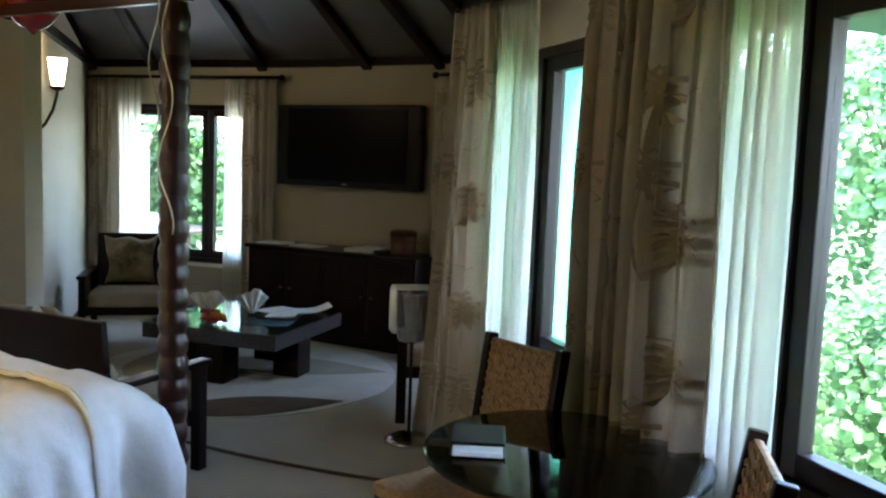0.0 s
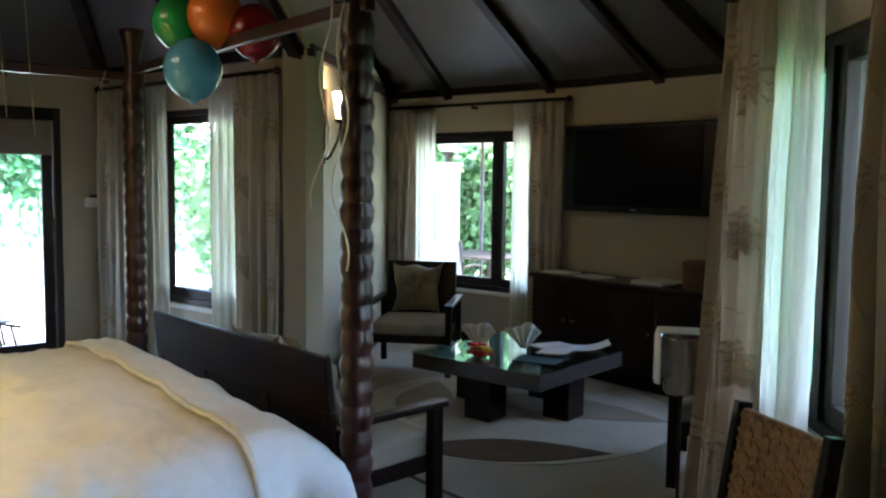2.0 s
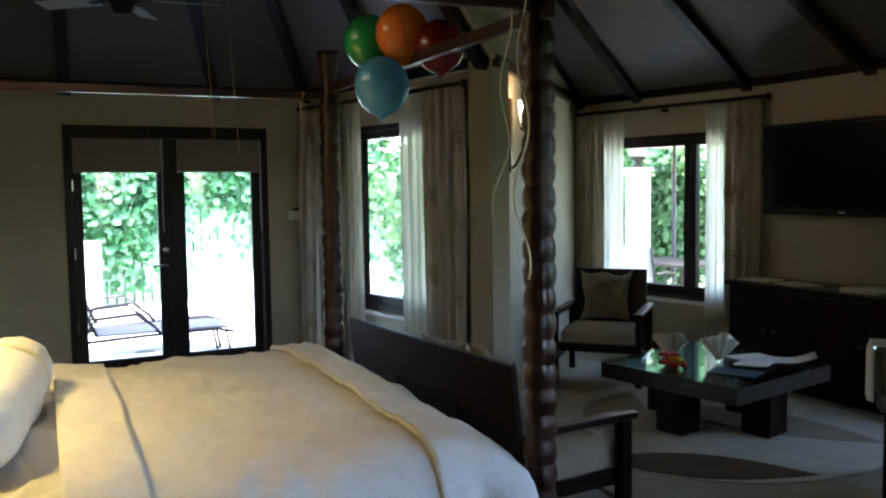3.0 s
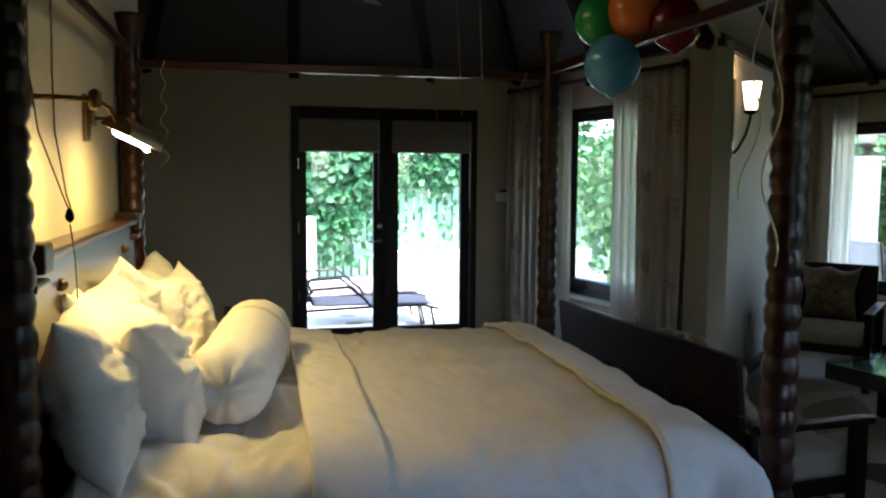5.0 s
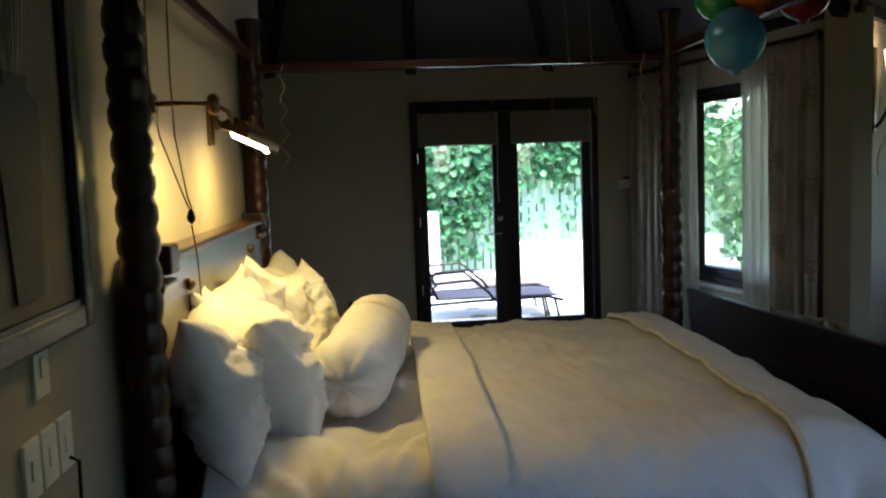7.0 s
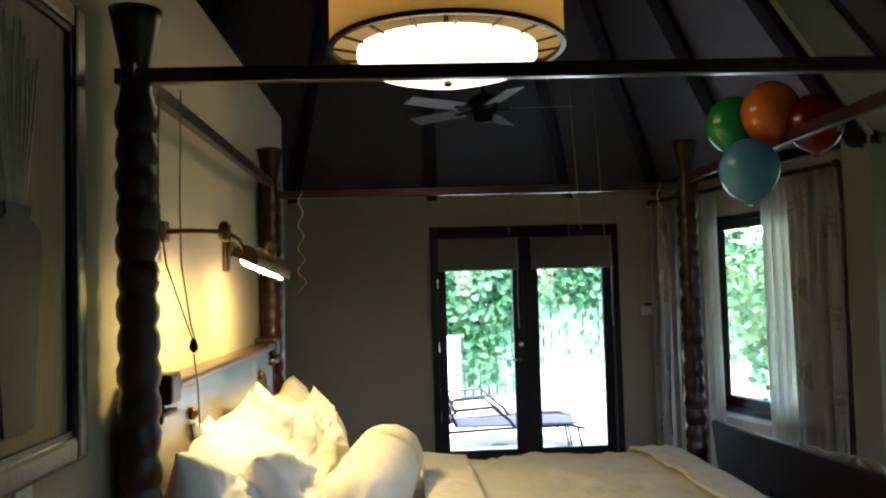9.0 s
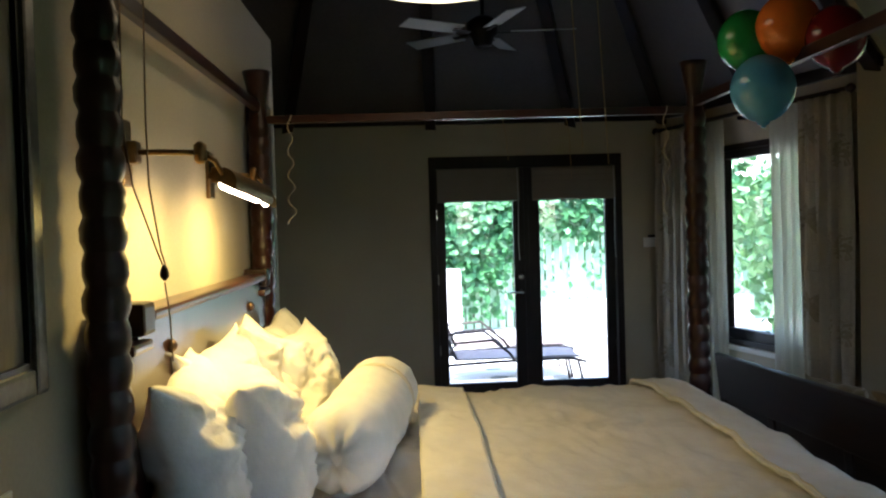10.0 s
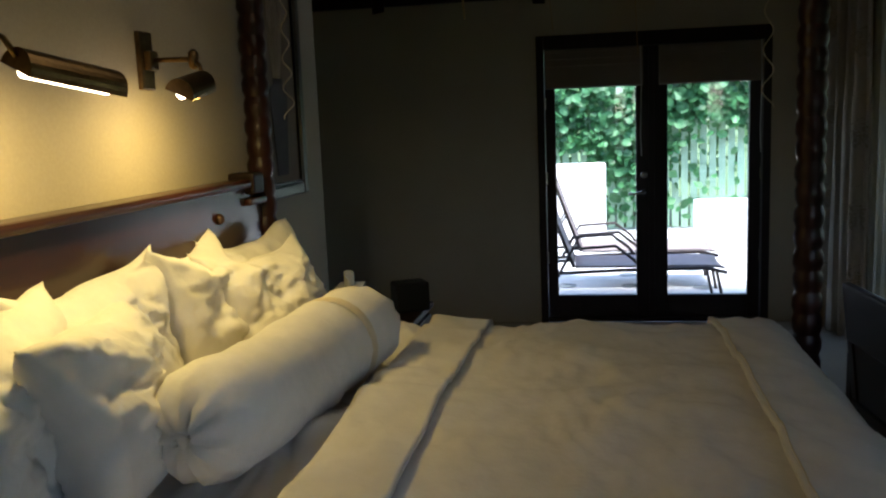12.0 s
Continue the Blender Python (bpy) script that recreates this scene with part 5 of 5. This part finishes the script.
# awning above the wide window
aw = part("awning", B((1.95, 3.6, 0.2, 1.0, 2.12, 2.16, 0.005)), material("dark_green_awning", (0.05, 0.10, 0.09), (0.04, 0.08, 0.07), 0.8))
aw.matrix_world = on_wall(P_RIGHT, P_E) @ Matrix.Translation((0, 0, 0))
tagged(aw, "dark green awning outside the wide window", "awning")

# ---- small things ----


def rubber(name, c):
    m = material(name, c, tuple(v * 0.9 for v in c), 0.22, scale=4, fine=40, bump=0.0, coat=0.3, trans=0.25)
    return m


def balloon(x, y, z, r, c, word, turn=0):
    b = thing("balloon", pose(x, y, z, 0, 0, turn), "shiny " + word + " balloon tied to the bed canopy", "balloon", "canopy balloons")
    bm = bmesh.new()
    prof = [(0.006, -1.22 * r), (0.02, -1.17 * r)] + [(r * math.sin(a) * (1 - 0.06 * max(0, math.cos(a + math.pi))), -r * math.cos(a) * (1.12 if math.cos(a) > 0 else 1.02)) for a in [math.pi * k / 16 for k in range(1, 16)]] + [(0.006, 1.02 * r)]
    lathe(bm, prof, 28)
    part("skin", bm, rubber(word + "_rubber", c), b, smooth=True)
    bm = bmesh.new()
    lathe(bm, [(0.012, -1.27 * r), (0.006, -1.22 * r), (0.012, -1.2 * r)], 10)
    part("knot", bm, rubber(word + "_knot", c), b)
    return b


balloon(-1.92, 2.765, 2.0, 0.110, (0.10, 0.36, 0.60), "light blue")
balloon(-1.90, 2.85, 2.21, 0.108, (0.75, 0.20, 0.03), "orange")
balloon(-2.03, 2.76, 2.19, 0.104, (0.02, 0.30, 0.08), "dark green")
balloon(-1.79, 2.96, 2.148, 0.100, (0.17, 0.010, 0.015), "deep red")

RIBBON = material("pale_ribbon", (0.62, 0.52, 0.36), (0.52, 0.43, 0.28), 0.5, scale=10, fine=60, bump=0.0)
CORDTHIN = material("straw_string", (0.40, 0.27, 0.12), (0.32, 0.21, 0.09), 0.7, scale=30, fine=90, bump=0.1)
CORD = material("tan_cord", (0.30, 0.20, 0.12), (0.22, 0.15, 0.09), 0.8, scale=40, fine=120, bump=0.2)


def hanging(name, pts, r, mat, label, category, group):
    bm = bmesh.new()
    tube(bm, pts, r, 6)
    return tagged(part(name, bm, mat, smooth=True), label, category, group)


def curl(x, y, z0, z1, amp, turns, n=40, drift=(0, 0)):
    return [(x + drift[0] * k / n + amp * math.sin(2 * math.pi * turns * k / n) * (0.4 + 0.6 * k / n), y + drift[1] * k / n + amp * math.cos(2 * math.pi * turns * k / n) * (0.4 + 0.6 * k / n), z0 + (z1 - z0) * k / n) for k in range(n + 1)]


RL = "pale curled ribbon hanging from the bed canopy"
hanging("ribbon", curl(-0.87, 2.76, RAIL + 0.10, 1.32, 0.028, 2.2, drift=(0.01, -0.02)), 0.003, RIBBON, RL, "ribbon", "canopy ribbons")
hanging("ribbon", curl(-0.87, 2.71, RAIL - 0.02, 1.5, 0.024, 1.7, drift=(0.04, -0.06)), 0.0025, RIBBON, RL, "ribbon", "canopy ribbons")
hanging("ribbon", curl(-3.0, 1.02, RAIL - 0.03, 1.58, 0.022, 4.5), 0.0022, RIBBON, RL, "ribbon", "canopy ribbons")
hanging("ribbon", curl(-2.92, 2.76, RAIL - 0.03, 1.55, 0.022, 4.0), 0.0022, RIBBON, RL, "ribbon", "canopy ribbons")
for y, z in ((1.87, 1.72), (1.93, 1.68)):
    hanging("string", [(-0.96, y, RAIL - 0.02), (-0.965, y + 0.01, RAIL - 0.2), (-0.97, y + 0.022, z)], 0.0013, CORDTHIN, "thin straw string hanging from the canopy rail", "string", "canopy strings")
for y, z in ((2.3, 1.75), (2.0, 1.85)):
    hanging("string", [(-3.0, y, RAIL - 0.02), (-2.99, y + 0.02, RAIL - 0.15), (-3.0, y + 0.03, z)], 0.0013, CORDTHIN, "thin straw string hanging from the far rail", "string", "canopy strings")
pc = thing("pull_cord", pose(-1.0, 0.93, 1.46), "brown twin pull cord with wooden knob hanging by the bed", "pull cord")
for s in (-1, 1):
    bm = bmesh.new()
    tube(bm, [(0, s * 0.026 - 0.05, RAIL - 1.48), (0.0, s * 0.026 - 0.055, 0.35), (0.0, s * 0.018 - 0.045, 0.2), (0, 0.004 * s - 0.01, 0.05), (0, 0.003 * s, 0.02)], 0.002, 6)
    part("cord", bm, CORD, pc)
bm = bmesh.new()
lathe(bm, [(0.003, -0.016), (0.010, -0.008), (0.011, 0.0), (0.007, 0.014), (0.003, 0.02)], 12)
part("knob", bm, DARKWOOD, pc, smooth=True)
bm = bmesh.new()
tube(bm, [(0, 0, -0.02), (0.005, 0.01, -0.1), (0, 0.012, -0.2)], 0.0018, 6)
part("tail", bm, CORD, pc)

# framed vase pictures on the headboard wall
SILVER = material("dark_silver_frame", (0.10, 0.095, 0.085), (0.05, 0.047, 0.042), 0.35, metal=0.6, scale=8, fine=60, bump=0.2)
MATBOARD = material("grey_beige_canvas", (0.24, 0.195, 0.155), (0.17, 0.135, 0.105), 0.9, scale=6, fine=90, bump=0.2, stretch=(1, 1, 0.15))
VASE = material("charcoal_paint", (0.07, 0.07, 0.075), (0.05, 0.05, 0.055), 0.8, scale=8, fine=60, bump=0.1)
TWIG = material("pale_twig_paint", (0.42, 0.37, 0.31), (0.34, 0.30, 0.25), 0.8, scale=20, fine=60, bump=0.1)


def picture(x0, x1, label):
    p = thing("picture", pose((x0 + x1) / 2, HEAD_Y + 0.002, 1.24), label, "picture", "vase pictures")
    a, h, f = (x1 - x0) / 2, 0.98, 0.055
    part("frame", B((-a, -a + f, 0, 0.035, 0, h, 0.01), (a - f, a, 0, 0.035, 0, h, 0.01), (-a + f, a - f, 0, 0.034, 0, f, 0.01), (-a + f, a - f, 0, 0.034, h - f, h, 0.01)), SILVER, p, "wide dark silver frame")
    part("slip", B((-a + f, -a + f + 0.012, 0.0, 0.026, f, h - f), (a - f - 0.012, a - f, 0.0, 0.026, f, h - f), (-a + f + 0.012, a - f - 0.012, 0, 0.025, f, f + 0.012), (-a + f + 0.012, a - f - 0.012, 0, 0.025, h - f - 0.012, h - f)), BLACK, p)
    part("canvas", B((-a + f + 0.012, a - f - 0.012, 0.004, 0.014, f + 0.012, h - f - 0.012)), MATBOARD, p, "grey-beige painted canvas")
    bm = bmesh.new()
    prism(bm, [(-0.06, 0.10), (0.06, 0.10), (0.10, 0.44), (0.095, 0.475), (0.05, 0.495), (0.055, 0.52), (-0.055, 0.52), (-0.05, 0.495), (-0.095, 0.475), (-0.10, 0.44)], 0, 0.003)
    v = part("painted_vase", bm, VASE, p, "tall charcoal painted vase")
    v.matrix_local = pose(0.0, 0.0175, 0, 90) @ pose(0, 0, -0.003)
    bm = bmesh.new()
    rr = random.Random(3)
    for k in range(14):
        x = -0.045 + 0.09 * k / 13
        tube(bm, [(x * 0.8, 0.0155, 0.52), (x * 1.6 + rr.uniform(-0.01, 0.01), 0.0155, 0.70), (x * 2.2 + rr.uniform(-0.02, 0.02), 0.0155, 0.84 + rr.uniform(-0.06, 0.04))], 0.0022, 4)
    tagged(part("twig_motif", bm, TWIG, p, "pale painted twigs"), kind="stuff")
    return p


done = so_far()
picture(-0.79, -0.19, "tall framed painting of a vase with twigs")
picture(-3.72, -3.16, "tall framed painting of a vase beyond the bed")
square_to_bed(done)


def plate(m, n, label, sockets=True, w=0.072, h=0.115):
    s = thing("switch_plate", m, label, "switch plate", "wall plates")
    for k in range(n):
        x = (k - (n - 1) / 2) * (w + 0.012)
        pl = part("plate", B((x - w / 2, x + w / 2, 0.0005, 0.009, -h / 2, h / 2, 0.003)), PLASTIC, s)
        part("rocker", B((x - 0.011, x + 0.011, 0.009, 0.0125, -0.02, 0.02, 0.002)), PLASTIC, pl)
    return s


done = so_far()
plate(pose(-0.54, HEAD_Y, 1.20), 1, "white single switch plate on the wall")
plate(pose(-0.55, HEAD_Y, 1.02), 3, "white triple socket plates on the wall")
square_to_bed(done)
NW = on_wall(P_NICHE, P_LIV)
plate(NW @ pose(0.30, 0, 1.392, 0, 0, 180), 2, "white double light switch", w=0.05, h=0.075)
plate(NW @ pose(1.29, 0, 0.42, 0, 0, 180), 1, "white wall socket near the floor")
bm = bmesh.new()
tube(bm, [(-0.60, HEAD_Y + 0.012, 1.0), (-0.60, HEAD_Y + 0.03, 0.99), (-0.595, HEAD_Y + 0.028, 0.8), (-0.58, HEAD_Y + 0.03, 0.4), (-0.57, HEAD_Y + 0.03, 0.02)], 0.004, 6)
tagged(part("power_cord", bm, BLACK, smooth=True), "black power cord hanging from the wall socket", "power cord")
th = thing("thermostat", M_DW @ pose(5.24, -0.002, 1.365), "white wall thermostat with a dark sensor", "thermostat")
part("housing", B((-0.07, 0.07, -0.035, 0, -0.045, 0.035, 0.006)), PLASTIC, th)
part("sensor", B((-0.03, 0.03, -0.03, 0, 0.036, 0.06, 0.006)), BLACK, th)


def nightstand(x, y, label, h=0.62):
    n = thing("nightstand", pose(x, y, h - 0.62), label, "nightstand", "nightstands")
    part("body", B((-0.24, 0.24, -0.2, 0.2, 0.21, 0.59, 0.006)), DARKWOOD_X, n)
    part("top", B((-0.26, 0.26, -0.215, 0.225, 0.591, 0.62, 0.008)), DARKWOOD_X, n)
    for sx in (-1, 1):
        for sy in (-1, 1):
            part("leg", B((sx * 0.21 - 0.02, sx * 0.21 + 0.02, sy * 0.17 - 0.02, sy * 0.17 + 0.02, 0.62 - h, 0.21, 0.004)), DARKWOOD, n)
    for z in (0.235, 0.41):
        d = part("drawer", B((-0.22, 0.22, 0.2, 0.217, z, z + 0.16, 0.005)), DARKWOOD_X, n)
        bm = bmesh.new()
        lathe(bm, [(0.006, 0), (0.006, 0.012), (0.014, 0.02), (0.004, 0.028)], 12, pose(0, 0.217, z + 0.08, -90))
        part("knob", bm, BRONZE, d, smooth=True)
    return n


done = so_far()
nightstand(-0.62, 0.95, "dark wooden nightstand beside the bed", 0.48)
nightstand(-3.42, 1.12, "dark wooden nightstand on the far side of the bed", 0.72)
ph = thing("telephone", pose(-0.58, 0.98, 0.481, 0, 0, 20), "black desk telephone with coiled cord", "telephone")
part("body", B((-0.09, 0.09, -0.1, 0.1, 0, 0.045, 0.012)), BLACK, ph)
bm = bmesh.new()
tube(bm, [(-0.1, -0.06, 0.062), (-0.06, -0.06, 0.075), (0.06, -0.06, 0.075), (0.1, -0.06, 0.062)], [0.024, 0.015, 0.015, 0.024], 10)
part("handset", bm, BLACK, ph, smooth=True)
YELLOW = material("yellow_notepaper", (0.62, 0.48, 0.16), (0.55, 0.42, 0.13), 0.8, scale=5, fine=60, bump=0.05)
tagged(part("notepad", B((-0.50, -0.39, 1.05, 1.13, 0.4805, 0.49, 0.002)), YELLOW), "yellow notepad on the nightstand", "notepad")
ck = thing("clock_radio", pose(-3.48, 1.28, 0.721, 0, 0, -60), "small black clock radio on the nightstand", "clock radio")
part("body", B((-0.075, 0.075, -0.06, 0.06, 0, 0.13, 0.012)), BLACK, ck)
part("display", B((-0.055, 0.055, -0.0625, -0.0605, 0.05, 0.1)), BLACK, ck)
tb = thing("tissue_box", pose(-3.42, 1.02, 0.721, 0, 0, 8), "cream tissue box on the nightstand", "tissue box")
part("carton", B((-0.11, 0.11, -0.06, 0.06, 0, 0.12, 0.004)), PAPER, tb)


def tissue(a, b):
    return Vector((-0.05 + 0.1 * a, 0.02 * math.sin(a * 7), 0.118 + b * 0.05 * (0.5 + math.sin(a * 3.1))))


sheet(tissue, 8, 4, PAPER, "tissue", tb, 0.001)
bm = bmesh.new()
for k in range(2):
    tube(bm, [(0, 0, 0), (0.05, 0.02 + k * 0.05, 0.12), (-0.03, 0.05, 0.18), (0.06, 0.09 * k, 0.22), (0.1, 0.05, 0.16)], 0.003, 6)
cw = tagged(part("loose_cable", bm, BLACK, smooth=True), "dark looped cable standing off the nightstand", "cable")
cw.location = (-3.5, 1.05, 0.721)
square_to_bed(done)

# on the coffee table
CT, CTZ = pose(-2.93, 5.57, 0, 0, 0, 10), 0.409
CLOTH = material("white_napkin", (0.80, 0.80, 0.78), (0.72, 0.72, 0.70), 0.85, scale=9, fine=120, bump=0.15)
RED, YEL = material("red_petal", (0.55, 0.03, 0.03), (0.40, 0.02, 0.02), 0.5, bump=0.1), material("yellow_petal", (0.80, 0.45, 0.03), (0.70, 0.36, 0.02), 0.5, bump=0.1)


def napkin_glass(x, y, seed):
    g = thing("wine_glass", CT @ pose(x, y, CTZ), "clear stem glass standing on the coffee table", "glass", "stem glasses")
    bm = bmesh.new()
    lathe(bm, [(0.034, 0), (0.034, 0.003), (0.005, 0.008), (0.005, 0.06), (0.022, 0.075), (0.034, 0.1), (0.036, 0.13), (0.033, 0.155), (0.031, 0.155), (0.034, 0.13), (0.02, 0.08)], 20, cap=False)
    part("bowl", bm, CLEAR, g, smooth=True)

    def fan(a, b):
        th = (a - 0.5) * 1.5
        r = 0.02 + 0.17 * b
        return Vector((r * math.sin(th), 0.016 * math.sin(a * 25) * b + 0.01 * math.sin(seed + a * 4), 0.085 + r * math.cos(th) * (1 + 0.08 * math.sin(a * 9 + seed))))
    n = sheet(fan, 26, 6, CLOTH, "napkin", None, 0.002)
    n.matrix_world = CT @ pose(x - 0.075, y + 0.0, CTZ - 0.09, 0, 0, 25 * seed)
    tagged(n, "folded white napkin fan", "napkin", "folded napkins")


napkin_glass(-0.16, -0.16, 1.0)
napkin_glass(0.10, 0.02, 2.0)
fl = thing("flower_bouquet", CT @ pose(-0.05, -0.36, CTZ), "small posy of red and yellow flowers", "flowers")
rnd = random.Random(8)
for k in range(13):
    bm = bmesh.new()
    for j in range(6):
        a = 6.28 * j / 6
        lathe(bm, [(0.004, 0), (0.022, 0.008), (0.016, 0.02), (0.002, 0.026)], 7, pose(0.018 * math.cos(a), 0.018 * math.sin(a), 0, 50 * math.sin(a), 50 * math.cos(a)))
    f = part("flower", bm, YEL if k in (2, 6, 9) else RED, fl, smooth=True)
    f.location = (rnd.uniform(-0.07, 0.07), rnd.uniform(-0.05, 0.05), rnd.uniform(0.008, 0.075))


def paper(name, m, w, h, mat, label, category, curl_h=0.01):
    def f(a, b):
        return Vector(((a - 0.5) * w, (b - 0.5) * h, 0.003 + curl_h * max(0, a - 0.4) ** 2 * 2.7 + 0.002 * math.sin(b * 3)))
    ob = sheet(f, 10, 8, mat, name, None, 0.002)
    ob.matrix_world = m
    return tagged(ob, label, category)


BLUEFOLD = material("teal_folder_card", (0.03, 0.10, 0.13), (0.02, 0.07, 0.10), 0.5, scale=5, fine=60, bump=0.05)
paper("paper_sheet", CT @ pose(0.22, 0.16, CTZ, 0, 0, 15), 0.22, 0.30, PAPER, "white sheet of paper on the coffee table", "paper")
paper("paper_sheet", CT @ pose(0.10, 0.28, CTZ + 0.001, 0, 0, -20), 0.21, 0.28, PAPER, "loose white page on the coffee table", "paper")
paper("brochure", CT @ pose(0.33, 0.38, CTZ, 0, 0, 35), 0.30, 0.21, PAPER, "open white brochure with a curled page", "brochure", 0.05)
tagged(part("folder", B((-0.15, 0.15, -0.1, 0.1, 0, 0.006, 0.002)), BLUEFOLD), "dark teal folder on the coffee table", "folder").matrix_world = CT @ pose(0.30, -0.20, CTZ, 0, 0, 12)

# on the dining table
mn = thing("menu_folder", pose(0.19, 2.96, 0.752, 0, 0, 24), "black leather menu folder with white pages", "menu folder")
part("back_cover", B((-0.08, 0.08, -0.11, 0.11, 0, 0.006, 0.003)), BLACK, mn)
part("page_block", B((-0.072, 0.072, -0.122, 0.06, 0.0065, 0.022, 0.003)), PAPER, mn, "white folded pages")
part("front_cover", B((-0.08, 0.08, -0.07, 0.11, 0.0225, 0.032, 0.004)), BLACK, mn)

# on the sideboard
SBZ = 0.806
for x, y, turn, h in ((-3.68, 6.82, 10, 0.012), (-3.3, 6.80, -8, 0.010), (-2.72, 6.81, 6, 0.03), (-2.62, 6.78, -15, 0.012)):
    ob = part("magazine", B((-0.14, 0.14, -0.105, 0.105, 0, h, 0.002)), PAPER)
    z = SBZ + (0.031 if x == -2.62 else 0)
    ob.matrix_world = pose(x, y, z, 0, 0, turn)
    tagged(ob, "pale magazine lying on the sideboard", "magazine", "sideboard magazines")
ib = thing("lidded_box", pose(-2.36, 6.85, SBZ), "round brown woven box with lid on the sideboard", "box")
bm = bmesh.new()
lathe(bm, [(0.10, 0), (0.105, 0.02), (0.11, 0.16)], 24)
part("body", bm, WICKER_DARK, ib, smooth=True)
bm = bmesh.new()
lathe(bm, [(0.114, 0.161), (0.114, 0.19), (0.09, 0.205), (0.02, 0.21)], 24)
part("lid", bm, WICKER_DARK, ib, smooth=True)

# ice bucket on its stand by the curtain
ik = thing("ice_bucket_stand", pose(-1.11, 4.84, 0), "steel ice bucket on a chrome stand", "ice bucket")
bm = bmesh.new()
lathe(bm, [(0.14, 0), (0.14, 0.012), (0.10, 0.03), (0.02, 0.045)], 28)
part("base", bm, CHROME, ik, smooth=True)
bm = bmesh.new()
lathe(bm, [(0.009, 0.045), (0.009, 0.56), (0.06, 0.58)], 16)
part("pole", bm, IRON, ik, smooth=True)
bm = bmesh.new()
lathe(bm, [(0.075, 0.581), (0.085, 0.60), (0.108, 0.85), (0.113, 0.86), (0.104, 0.86), (0.08, 0.61)], 28)
part("bucket", bm, CHROME, ik, smooth=True)


def towel(a, b):
    s = -0.36 + 0.72 * b
    r = 0.115
    y = (a - 0.5) * 0.16
    if abs(s) < r:
        return Vector((s, y, 0.722 + 0.006 * math.sin(a * 9)))
    sg = 1 if s > 0 else -1
    return Vector((sg * (r + 0.012 * math.sin(a * 14 + sg)), y * (1 + 0.1 * (abs(s) - r)), 0.722 - (abs(s) - r)))


tw = sheet(towel, 16, 26, CLOTH, "towel", None, 0.006)
tw.matrix_world = pose(-1.11, 4.84, 0.16, 0, 0, 40)
tagged(tw, "white towel draped over the ice bucket", "towel")
